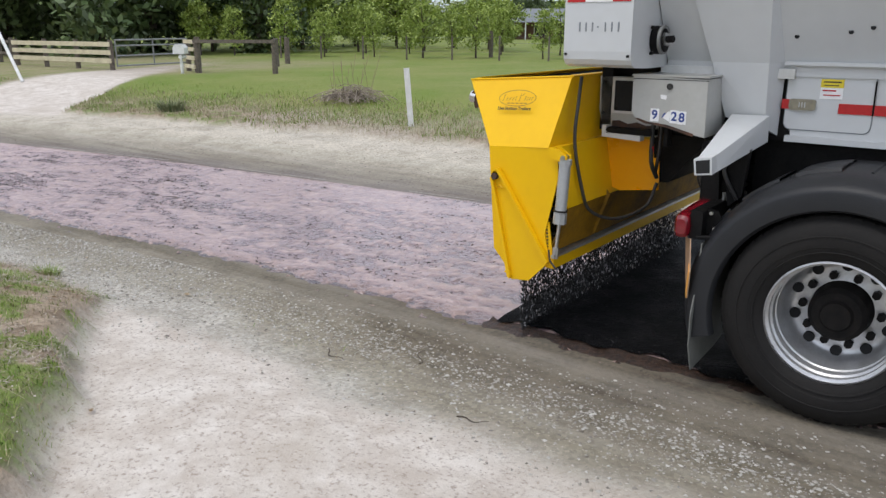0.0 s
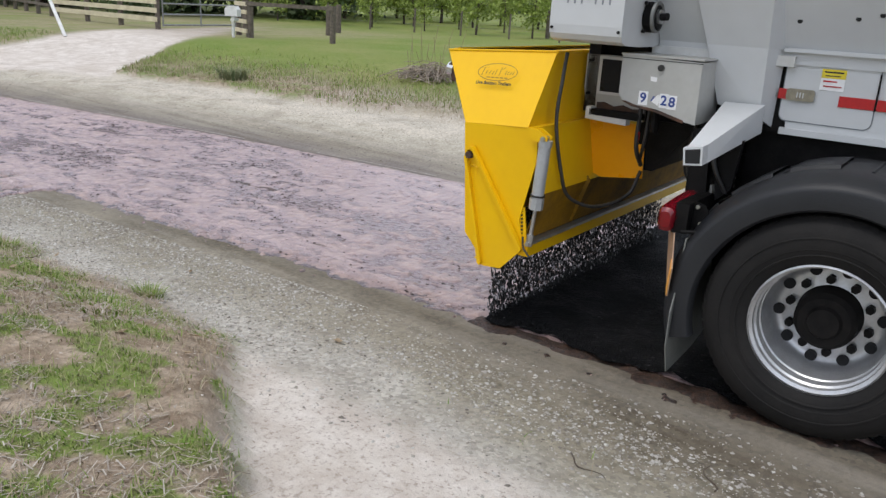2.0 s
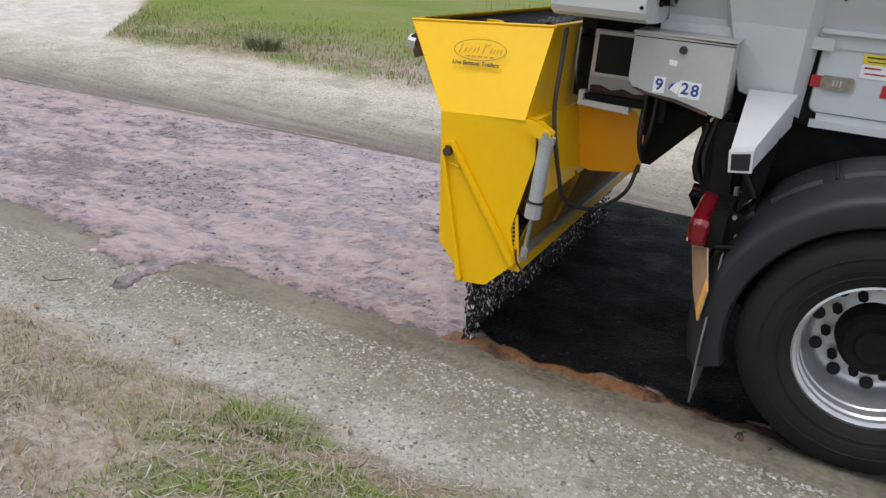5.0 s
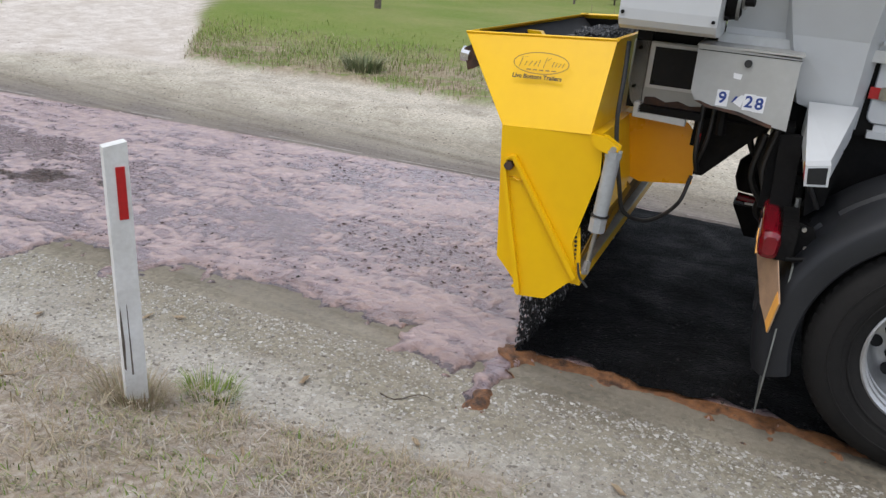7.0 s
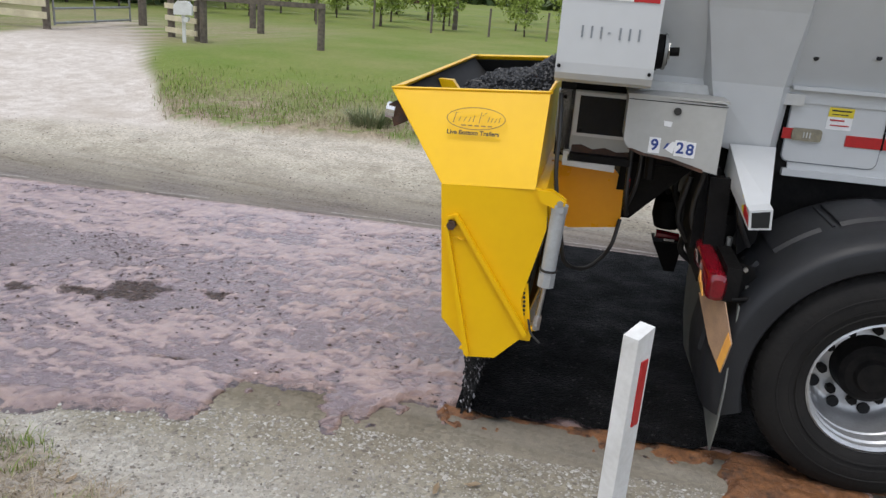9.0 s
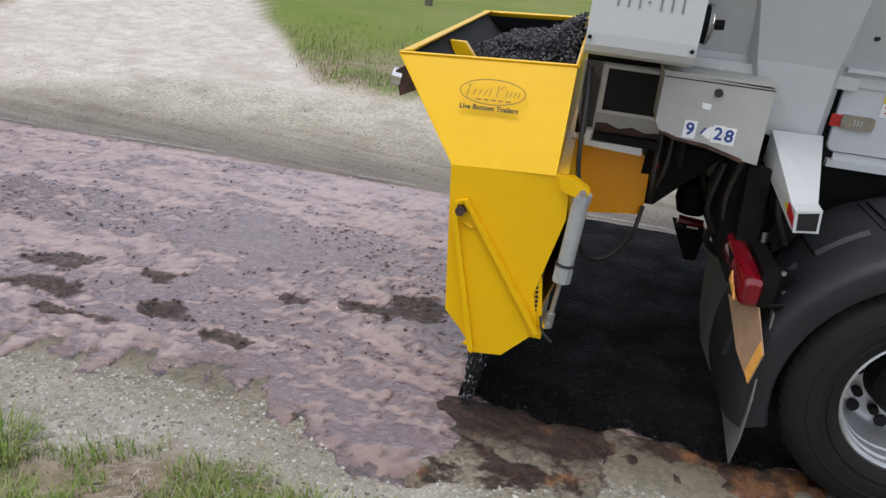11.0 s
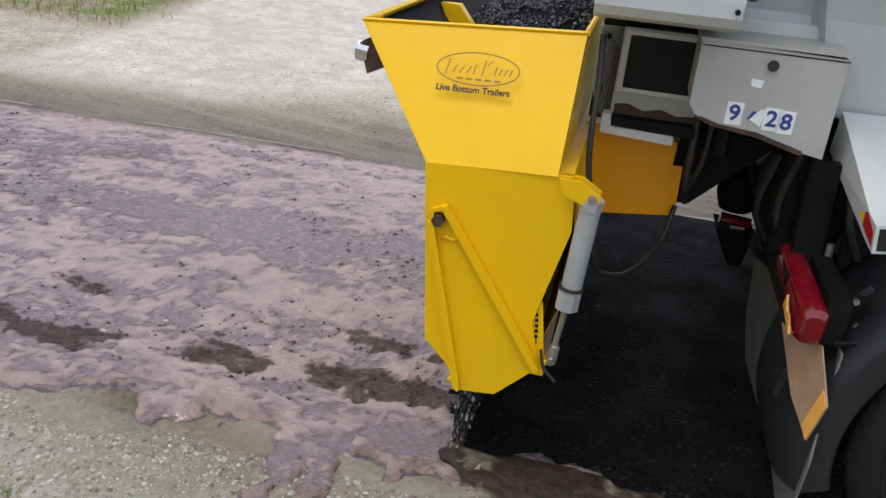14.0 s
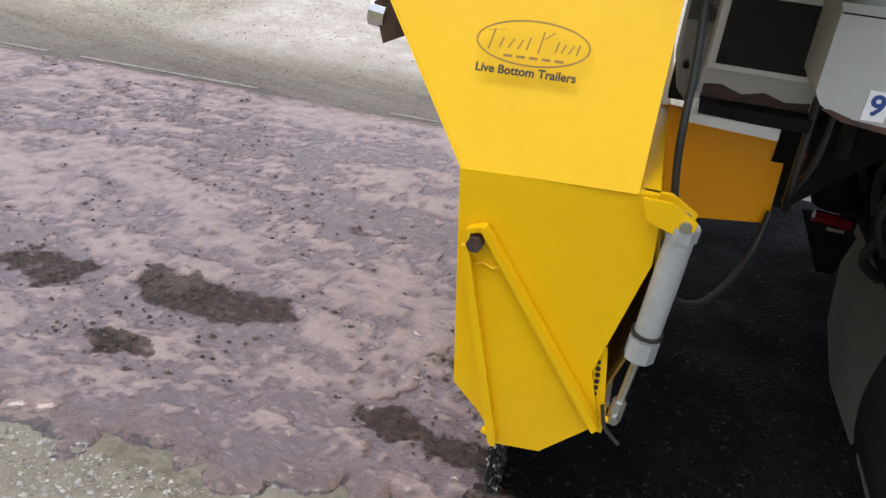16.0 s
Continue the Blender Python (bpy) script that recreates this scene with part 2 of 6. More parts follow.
def grain_noise(x, y, f, octaves=4, seed=0.0, rough=0.55):
    """Fractal value noise of 0 to 1, f cells to the metre."""
    out, amp, total = 0.0, 1.0, 0.0
    for k in range(octaves):
        u, w = x * f + 13.7 * k + seed, y * f - 7.3 * k + 2 * seed
        i, j = np.floor(u), np.floor(w)
        a, b = u - i, w - j
        a, b = a * a * (3 - 2 * a), b * b * (3 - 2 * b)
        h = lambda p, q: np.mod(np.sin(p * 127.1 + q * 311.7 + seed * 74.7) * 43758.5453, 1.0)  # noqa: E731
        out = out + amp * ((h(i, j) * (1 - a) + h(i + 1, j) * a) * (1 - b) + (h(i, j + 1) * (1 - a) + h(i + 1, j + 1) * a) * b)
        total, amp, f = total + amp, amp * rough, f * 2.03
    return out / total


def near_grass(x, y):
    """1 on the grass beside the road where the camera walks, 0 on gravel and the track."""
    v = lateral(x, y)
    edge = -0.78 + 0.28 * step(-7.5, -10, x) + 0.5 * (grain_noise(x, y, 1.6, 4, 3) - 0.5)
    track = step(-2.25, -2.05, x + 1.44 * (y + 1.1) + 0.7 * (grain_noise(x, y, 2.1, 4, 9) - 0.5)) * step(0.5, -0.2, v + 0.6)
    return step(edge + 0.06, edge - 0.22, v) * (1 - track)


def dryness(x, y):
    """How far the near verge has dried off, along the road."""
    x = x + 3.0 * (grain_noise(x, y, 0.55, 4, 63) - 0.5)
    return 0.9 * step(-3.9, -4.8, x) * step(-8.6, -7.8, x) + 0.12 * step(-8.0, -8.8, x)


def far_track(x, y):
    """1 on the driveway across the road."""
    right = -12.3 - (y - 3.75) * 0.9 + 0.12 * wave(x, y, 2.2, 1)
    left = -17.0 - np.clip(y - 2.4, 0, 20) * 0.38 + 0.15 * wave(x, y, 2, 4)
    return step(right + 0.15, right - 0.15, x) * step(left - 0.2, left + 0.2, x) * step(16.0, 12.5, y)


def far_grass(x, y):
    v = lateral(x, y)
    edge = 5.25 + 0.7 * (grain_noise(x, y, 1.3, 4, 5) - 0.5)
    return step(edge - 0.1, edge + 0.15, v) * (1 - far_track(x, y))


def height(x, y):
    x, y = np.asarray(x, float), np.asarray(y, float)
    v = lateral(x, y)
    z = 0.29 * step(-0.6, -1.7, v) * (0.35 + 0.65 * near_grass(x, y)) + 0.03 * wave(x, y, 1.7) * step(-0.7, -1.2, v)
    z = z + 0.11 * step(3.1, 5.2, v) + 0.38 * step(5.2, 10.5, v) + 0.09 * far_grass(x, y) * step(12, 6, v)
    z = z + 0.1 * step(14, 40, v) + 0.001 * np.clip(v - 40, 0, 300)
    z = z + 0.03 * (grain_noise(x, y, 5, 3, 83) - 0.5) * near_grass(x, y)
    z = z + 0.006 * wave(x, y, 5.3, 1) * (step(0.1, -0.3, v) + step(3.0, 3.4, v))
    return z


def steps(a, b, d, out, lo, hi):
    inner = list(np.arange(a, b, d))
    e, g = a, d
    while e > lo:
        g *= out
        e -= g
        inner.insert(0, e)
    e, g = inner[-1], d
    while e < hi:
        g *= out
        e += g
        inner.append(e)
    return np.array(inner)


def sheet(name, X, Y, Z, material, attrs=None):
    """A grid of points as one mesh."""
    r, c = X.shape
    me = bpy.data.meshes.new(name)
    i = np.arange(r * c).reshape(r, c)
    faces = np.stack([i[:-1, :-1], i[:-1, 1:], i[1:, 1:], i[1:, :-1]], -1).reshape(-1, 4)
    me.from_pydata(np.stack([X, Y, Z], -1).reshape(-1, 3).tolist(), [], faces.tolist())
    me.polygons.foreach_set("use_smooth", [True] * len(me.polygons))
    for key, val in (attrs or {}).items():
        me.attributes.new(key, "FLOAT", "POINT").data.foreach_set("value", np.asarray(val, np.float32).ravel())
    me.materials.append(material)
    me.update()
    return new(name, me)


class Nodes:
    """Short hand for building node trees."""

    def __init__(self, name):
        self.m = bpy.data.materials.new(name)
        self.m.use_nodes = True
        self.t = self.m.node_tree
        self.b = self.t.nodes["Principled BSDF"]
        self.co = self.t.nodes.new("ShaderNodeTexCoord").outputs["Object"]

    def link(self, a, b):
        self.t.links.new(a, b)

    def noise(self, scale, detail=5, rough=0.55, stretch=None):
        n = self.t.nodes.new("ShaderNodeTexNoise")
        n.inputs["Scale"].default_value, n.inputs["Detail"].default_value, n.inputs["Roughness"].default_value = scale, detail, rough
        if stretch:
            mp = self.t.nodes.new("ShaderNodeMapping")
            mp.inputs["Scale"].default_value = stretch
            mp.inputs["Rotation"].default_value = (0, 0, radians(-8))
            self.link(self.co, mp.inputs[0])
            self.link(mp.outputs[0], n.inputs[0])
        else:
            self.link(self.co, n.inputs[0])
        return n.outputs[0]

    def cells(self, scale, feature="F1"):
        n = self.t.nodes.new("ShaderNodeTexVoronoi")
        n.feature = feature
        n.inputs["Scale"].default_value = scale
        self.link(self.co, n.inputs[0])
        return n

    def attr(self, key):
        n = self.t.nodes.new("ShaderNodeAttribute")
        n.attribute_name = key
        return n.outputs["Fac"]

    def map(self, v, a, b, c=0.0, d=1.0):
        n = self.t.nodes.new("ShaderNodeMapRange")
        for k, q in zip((1, 2, 3, 4), (a, b, c, d)):
            n.inputs[k].default_value = q
        self.link(v, n.inputs[0])
        return n.outputs[0]

    def math(self, op, a, b):
        n = self.t.nodes.new("ShaderNodeMath")
        n.operation = op
        for k, q in ((0, a), (1, b)):
            if isinstance(q, (int, float)):
                n.inputs[k].default_value = q
            else:
                self.link(q, n.inputs[k])
        return n.outputs[0]

    def mix(self, f, a, b, blend="MIX"):
        n = self.t.nodes.new("ShaderNodeMix")
        n.data_type, n.blend_type = "RGBA", blend
        for k, q in ((0, f), (6, a), (7, b)):
            if isinstance(q, tuple):
                n.inputs[k].default_value = (*q, 1)
            elif isinstance(q, (int, float)):
                n.inputs[k].default_value = q
            else:
                self.link(q, n.inputs[k])
        return n.outputs[2]

    def ramp(self, v, stops):
        n = self.t.nodes.new("ShaderNodeValToRGB")
        while len(n.color_ramp.elements) < len(stops):
            n.color_ramp.elements.new(0.5)
        for e, (p, q) in zip(n.color_ramp.elements, stops):
            e.position, e.color = p, (*q, 1)
        self.link(v, n.inputs[0])
        return n.outputs[0]

    def bump(self, h, strength, distance):
        n = self.t.nodes.new("ShaderNodeBump")
        n.inputs["Strength"].default_value, n.inputs["Distance"].default_value = strength, distance
        self.link(h, n.inputs["Height"])
        self.link(n.outputs[0], self.b.inputs["Normal"])


def ground_material():
    n = Nodes("road_verge_and_field")
    lat = n.math("ADD", n.attr("lat"), n.map(n.noise(1.6, 6, 0.7), 0.3, 0.7, -0.2, 0.2))
    # The darkest near bands hold wet brown soil and the truck's shade together.
    bands = n.ramp(n.map(lat, -3.0, 7.0), [
        (0.0, (0.4, 0.365, 0.31)), (0.17, (0.42, 0.39, 0.34)), (0.215, (0.43, 0.405, 0.355)), (0.24, (0.26, 0.235, 0.175)), (0.262, (0.22, 0.195, 0.145)),
        (0.283, (0.125, 0.105, 0.074)), (0.32, (0.1, 0.082, 0.06)), (0.585, (0.13, 0.108, 0.1)), (0.608, (0.145, 0.12, 0.105)),
        (0.64, (0.2, 0.175, 0.135)), (0.67, (0.31, 0.275, 0.215)), (0.71, (0.43, 0.39, 0.31)), (0.76, (0.52, 0.47, 0.385)), (0.9, (0.5, 0.45, 0.37)), (1.0, (0.36, 0.3, 0.24))])
    grain = n.cells(55)
    stone = n.map(grain.outputs["Color"], 0.0, 1.0, 0.62, 1.34)
    dirt = n.mix(1.0, bands, n.mix(1.0, (1, 1, 1), stone, "MULTIPLY"), "MULTIPLY")
    dirt = n.mix(n.map(n.noise(2.3, 8, 0.7), 0.45, 0.66, 0, 0.6), dirt, (0.2, 0.17, 0.125))
    streak = n.noise(3.0, 5, 0.6, (0.12, 1.6, 1))
    dirt = n.mix(n.map(streak, 0.35, 0.7, 0, 0.35), dirt, (0.47, 0.44, 0.38))
    pale = n.mix(n.map(n.noise(5, 9, 0.72), 0.38, 0.62), (0.5, 0.44, 0.38), (0.67, 0.62, 0.56))
    pale = n.mix(n.map(n.noise(48, 5, 0.65), 0.53, 0.66, 0, 0.75), pale, (0.28, 0.225, 0.185))
    pale = n.mix(n.map(n.noise(1.2, 4), 0.5, 0.7, 0, 0.5), pale, (0.42, 0.36, 0.29))
    dirt = n.mix(n.attr("pale"), dirt, pale)
    earth = n.mix(n.map(n.noise(9, 7, 0.75), 0.38, 0.62), (0.24, 0.175, 0.12), (0.44, 0.355, 0.265))
    turf = n.mix(n.map(n.math("ADD", n.attr("sward"), n.map(n.noise(12, 7, 0.75), 0.3, 0.7, -0.35, 0.35)), 0.3, 0.7), earth, (0.17, 0.23, 0.05))
    turf = n.mix(n.map(n.noise(26, 6, 0.7), 0.42, 0.66, 0, 0.75), turf, (0.16, 0.125, 0.085))
    field = n.mix(n.map(n.noise(0.5, 6, 0.7), 0.35, 0.68), (0.15, 0.21, 0.035), (0.25, 0.25, 0.085))
    field = n.mix(n.map(n.noise(14, 5), 0.3, 0.75, 0, 0.55), field, (0.09, 0.13, 0.02))
    turf = n.mix(n.math("MULTIPLY", n.attr("dry"), n.map(n.noise(5, 6, 0.7), 0.35, 0.6, 0.5, 1.0)), turf, n.mix(n.map(n.noise(30, 7, 0.75), 0.4, 0.6), (0.25, 0.2, 0.15), (0.5, 0.455, 0.39)))
    turf = n.mix(n.attr("lush"), turf, field)
    n.link(n.mix(n.attr("grass"), dirt, turf), n.b.inputs["Base Color"])
    n.b.inputs["Roughness"].default_value = 0.9
    n.b.inputs["Specular IOR Level"].default_value = 0.25
    h = n.math("ADD", n.math("MULTIPLY", n.noise(9, 10, 0.75), 2.0), n.math("MULTIPLY", n.noise(120, 3), 0.6))
    n.bump(h, 0.6, 0.012)
    return n.m


gx = steps(-22, 5.0, 0.075, 1.16, -1600, 1600)
gv = steps(-4.6, 7.5, 0.06, 1.15, -1600, 1600)
GX, GV = np.meshgrid(gx, gv)
GY = line_y(np.clip(GX, -40, 12)) + GV
GZ = height(GX, GY)
lush = step(5.2, 7.8, lateral(GX, GY) + 2.2 * (grain_noise(GX, GY, 0.9, 4, 77) - 0.5)) * (1 - 0.6 * step(-14.5, -17.5, GX) * step(20, 12, GY))


def sward(x, y):
    """Where the near verge is green."""
    return step(0.44, 0.62, 0.78 * grain_noise(x, y, 6.5, 4, 43, 0.62) + 0.22 * grain_noise(x, y, 1.3, 2, 44) + 0.06 * step(-2.6, -1.6, x)) * (1 - 0.85 * dryness(x, y))


GRASS_W = np.maximum(near_grass(GX, GY), far_grass(GX, GY))
PALE_W = np.maximum(far_track(GX, GY) * step(4.6, 5.4, lateral(GX, GY) + 1.3 * step(-13.2, -15.0, GX)) * (1 - 0.75 * step(6.5, 9.5, GY)), step(-0.85, -1.2, lateral(GX, GY) + 0.5 * (grain_noise(GX, GY, 1.5, 4, 7) - 0.5)) * step(-2.6, -2.0, GX + 1.44 * (GY + 1.1)))
LAT = lateral(GX, GY)
LAT = LAT - (0.2 * step(-0.6, -2.2, GX) + 0.1 * step(-7, -9, GX)) * step(0.6, 0.1, LAT)
LAT = LAT + 0.3 * step(-1.4, 0.4, GX) * step(0.1, -0.25, LAT)
ground = tagged(sheet("ground", GX, GY, GZ, ground_material(), {"lat": LAT, "grass": GRASS_W, "pale": PALE_W, "lush": lush, "dry": dryness(GX, GY), "sward": 0.5 + (sward(GX, GY) - 0.5) * step(-5.2, -3.8, GV)}),
                "gravel road shoulders, pale sandy tracks and grassy verges", "ground", kind="structure")


def emulsion_material():
    n = Nodes("fresh_bitumen_emulsion")
    crest, fine = n.attr("crest"), n.noise(24, 8, 0.72, (0.7, 1.1, 1))
    mixed = n.math("ADD", crest, n.map(fine, 0.25, 0.75, -0.17, 0.17))
    # Ramp: clots and pools, with sky sheen, lit crests and shaded hollows painted in.
    base = n.ramp(mixed, [(0.04, (0.25, 0.185, 0.2)), (0.26, (0.345, 0.257, 0.275)), (0.42, (0.435, 0.32, 0.328)), (0.62, (0.51, 0.373, 0.36)), (0.85, (0.61, 0.452, 0.415))])
    pit = n.math("ADD", n.attr("pit"), n.map(fine, 0.25, 0.75, -0.45, 0.45))
    base = n.mix(n.map(pit, 0.4, 0.75, 0, 0.92), base, n.mix(n.map(n.noise(40, 5), 0.4, 0.65), (0.05, 0.033, 0.028), (0.14, 0.09, 0.065)))
    specks = n.cells(24)
    dots = n.math("MULTIPLY", n.map(specks.outputs["Distance"], 0.06, 0.15, 1, 0), n.map(n.noise(3.6, 4), 0.5, 0.62))
    base = n.mix(dots, base, (0.07, 0.045, 0.042))
    rim = n.math("ADD", n.attr("side"), n.map(n.noise(30, 6, 0.7), 0.3, 0.7, -0.02, 0.02))
    base = n.mix(n.map(rim, 0.03, 0.16, 0.75, 0.0), base, n.mix(n.map(n.noise(6, 6, 0.7), 0.42, 0.6), (0.46, 0.31, 0.25), (0.26, 0.17, 0.16)))
    film = n.math("ADD", n.attr("side"), n.map(n.noise(13, 5, 0.65), 0.3, 0.7, -0.045, 0.045))
    base = n.mix(n.map(film, 0.012, 0.03, 0.9, 0.0), base, n.mix(n.map(fine, 0.4, 0.6), (0.085, 0.066, 0.072), (0.2, 0.15, 0.155)))
    n.link(base, n.b.inputs["Base Color"])
    n.link(n.map(mixed, 0.25, 0.6, 0.2, 0.55), n.b.inputs["Roughness"])
    n.b.inputs["Specular IOR Level"].default_value = 0.6
    n.link(n.map(pit, 0.3, 0.7, 0.6, 0.05), n.b.inputs["Coat Weight"])
    n.b.inputs["Coat Weight"].default_value, n.b.inputs["Coat Roughness"].default_value, n.b.inputs["Coat IOR"].default_value = 0.6, 0.17, 1.6
    h = n.math("ADD", n.noise(16, 9, 0.75, (0.7, 1.2, 1)), n.math("MULTIPLY", n.noise(70, 4), 0.3))
    n.bump(n.math("MULTIPLY", h, n.map(mixed, 0.2, 0.5, 0.12, 1.0)), 1.0, 0.04)
    return n.m


TONGUES = []
rs = np.random.RandomState(61)
for k in range(46):
    TONGUES.append((rs.uniform(-15.5, -5.6), rs.uniform(0.02, 0.07), rs.uniform(0.02, 0.08) * (1 if k % 5 else 1.5)))
for k in range(26):
    TONGUES.append((rs.uniform(-6, 1), rs.uniform(0.02, 0.09), rs.uniform(0.008, 0.035)))
TONGUES += [(-5.98, 0.16, 0.3), (-5.7, 0.09, 0.5), (-5.85, 0.2, 0.18), (-6.15, 0.07, 0.34), (-6.4, 0.09, 0.1), (-8.45, 0.16, 0.36), (-8.75, 0.4, 0.34), (-9.15, 0.3, 0.42), (-9.55, 0.14, 0.26), (-7.83, 0.08, 0.3), (-7.7, 0.06, 0.2), (-9.78, 0.06, 0.14), (-10.1, 0.06, 0.17), (-10.42, 0.07, 0.28), (-10.55, 0.05, 0.18), (-10.74, 0.06, 0.26), (-10.95, 0.1, 0.44), (-11.1, 0.09, 0.3), (-11.7, 0.08, 0.28), (-11.86, 0.08, 0.36), (-12.34, 0.07, 0.16), (-12.9, 0.26, 0.1), (-13.62, 0.09, 0.14)]


def spread(x, v):
    """Above 0 where the sprayed emulsion lies; its near edge ran down the camber in drips."""
    a = x + 0.2 * (grain_noise(x, v, 6, 3, 17) - 0.5) + 0.05 * (grain_noise(x, v, 22, 2, 18) - 0.5)
    e = 0.14 + 0.16 * (grain_noise(x, 0 * x, 0.9, 3, 11) - 0.5) - 0.12 * step(-8, -9, x) + 0.05 * np.exp(-(((x + 10.6) / 0.5) ** 2))
    run = 0 * x
    for c, w, l in TONGUES:
        u = np.abs(a - c) / w
        run = np.maximum(run, l * np.sqrt(np.clip(1.0 - u**3, 0, 1)))
    f = v - e + run + 0.11 * (grain_noise(x, v, 8, 4, 12, 0.65) - 0.5) * step(0.6, 0.2, v)
    drops = np.clip(grain_noise(x, v, 17, 2, 14) - 0.76, 0, 1) * 0.9 * step(-0.2, -0.02, f)
    return np.where(drops > 0.02, np.maximum(f, drops - 0.02), f)


def crests(x, v):
    """Clotted film with smooth pools between, drawn out along the road; a smooth band runs along its middle."""
    wx_ = x + 0.25 * (grain_noise(x, v, 2.2, 3, 24) - 0.5)
    wv_ = v + 0.12 * (grain_noise(x, v, 2.6, 3, 25) - 0.5)
    broad = 0.5 * grain_noise(wx_ * 0.16, wv_, 2.6, 3, 20, 0.6) + 0.5 * grain_noise(wx_ * 0.5, wv_ * 1.5, 2.1, 4, 21, 0.6)
    mid_ = grain_noise(wx_ * 0.6, wv_ * 1.25, 9, 4, 22, 0.7)
    small = grain_noise(x * 0.8, v, 34, 3, 23, 0.65)
    along_ = step(-8.4, -9.6, x) * step(-15.2, -13.4, x)
    mid_v = 1.42 + 0.1 * (grain_noise(x, 0 * x, 1.1, 3, 26) - 0.5)
    band = -0.3 * np.exp(-((np.abs(v - mid_v) / 0.27) ** 4)) * along_ + 0.08 * np.exp(-(((v - 0.98) / 0.12) ** 2)) * along_ - 0.05 * step(0.9, 0.7, v) * along_ + 0.06 * step(1.8, 2.1, v)
    field = 0.5 + 0.95 * (broad - 0.5) + 0.95 * (mid_ - 0.5) + 0.55 * (small - 0.5) + band
    clot = step(0.33, 0.6, field)
    film = 0.29 + 0.3 * clot + (0.25 + 0.75 * clot) * (small - 0.5) * 0.75 + 0.75 * clot * (mid_ - 0.46)
    calm = 1 - 0.22 * step(-8.5, -6.0, x)
    return np.clip(0.47 + (film - 0.47) * calm, 0, 1), small * (0.3 + 0.7 * clot)


# bare brown patches of the old road: along it, across it, half their length and width
PATCHES = [(-11.68, 0.4, 0.29, 0.075), (-11.02, 0.43, 0.19, 0.07), (-11.09, 0.72, 0.16, 0.075), (-10.58, 0.72, 0.06, 0.06), (-10.38, 0.43, 0.14, 0.07), (-11.8, 0.68, 0.12, 0.05), (-12.3, 0.37, 0.16, 0.06),
           (-11.51, 0.68, 0.06, 0.045), (-9.28, 0.92, 0.13, 0.1), (-9.87, 0.76, 0.08, 0.045), (-13.15, 0.66, 0.13, 0.045), (-13.32, 0.33, 0.12, 0.06), (-12.96, 0.28, 0.24, 0.06), (-14.15, 0.71, 0.27, 0.1), (-14.8, 0.66, 0.16, 0.09),
           (-14.25, 0.36, 0.13, 0.055), (-4.6, 1.35, 0.22, 0.03), (-9.5, 0.81, 0.18, 0.05), (-8.84, 1.01, 0.1, 0.045), (-10.0, 0.28, 0.14, 0.04), (-10.75, 0.22, 0.18, 0.035)]


def pits(x, v):
    """Brown patches where the film is broken."""
    a = x + 0.3 * (grain_noise(x, v, 7, 4, 31, 0.65) - 0.5)
    b = v + 0.16 * (grain_noise(x, v, 11, 4, 32, 0.65) - 0.5)
    worn = 0.5 + 0.9 * grain_noise(x * 0.6, v, 17, 3, 33)
    out = np.clip((grain_noise(x * 0.55, v * 1.5, 4.2, 4, 31, 0.6) - 0.71) * 4.0, 0, 1)
    for cx_, cv_, l, w in PATCHES:
        out = np.maximum(out, worn * np.clip(1.5 - 0.8 * (np.abs((a - cx_) / l) ** 2.5 + np.abs((b - cv_) / w / 1.2) ** 2.5), 0, 1))
    return np.clip(out, 0, 1)


def trimmed(name, x, v, lift, material, jag=0.0):
    """A wet skin on the road, left out where nothing was sprayed."""
    X, V = np.meshgrid(x, v)
    X = X + jag * (grain_noise(0 * V, V, 9, 3, 5) - 0.5)
    F = np.minimum(spread(X, V), 2.86 + 0.06 * (grain_noise(X, 0 * X, 3, 4, 2) - 0.5) - V)
    crest, small = crests(X, V)
    pit = pits(X, V)
    body = step(0.0, 0.1, F)
    Z = np.clip(F * 0.35, -0.03, 0.0035) + body * (0.011 + 0.015 * (crest - 0.4) + 0.014 * (small - 0.35) * crest - 0.006 * pit) + lift
    k = np.sqrt(1 + slope(X) ** 2)
    r, c = X.shape
    i = np.arange(r * c).reshape(r, c)
    faces = np.stack([i[:-1, :-1], i[:-1, 1:], i[1:, 1:], i[1:, :-1]], -1).reshape(-1, 4)
    faces = faces[F.ravel()[faces].max(axis=1) > -0.03]
    used, back = np.unique(faces, return_inverse=True)
    P = np.stack([X - slope(X) / k * V, line_y(X) + V / k, Z], -1).reshape(-1, 3)
    me = bpy.data.meshes.new(name)
    me.from_pydata(P[used].tolist(), [], back.reshape(-1, 4).tolist())
    me.polygons.foreach_set("use_smooth", [True] * len(me.polygons))
    # "old" only marks stretches where the margin is coloured darker.
    for key, val in (("side", F), ("crest", crest), ("pit", pit), ("torn", step(-7.6, -8.8, X)), ("old", np.maximum(step(-7.4, -8.4, X) + 0.5 * step(-9.2, -10.2, X), 1.6 * step(-3.3, -2.6, X)))):
        me.attributes.new(key, "FLOAT", "POINT").data.foreach_set("value", np.asarray(val, np.float32).ravel()[used])
    me.materials.append(material)
    return new(name, me)


ex = np.concatenate([np.arange(-60, -19, 0.5), np.arange(-19, -0.5, 0.0145), np.arange(-0.5, 4, 0.03), np.arange(4, 12.1, 0.5)])
ev = np.concatenate([np.arange(-0.6, 0.5, 0.0125), np.arange(0.5, 2.9, 0.026)])
emulsion = tagged(trimmed("emulsion", ex, ev, 0.0, emulsion_material()), "wet pinkish-brown bitumen emulsion sprayed on the road", "road surface", kind="structure")


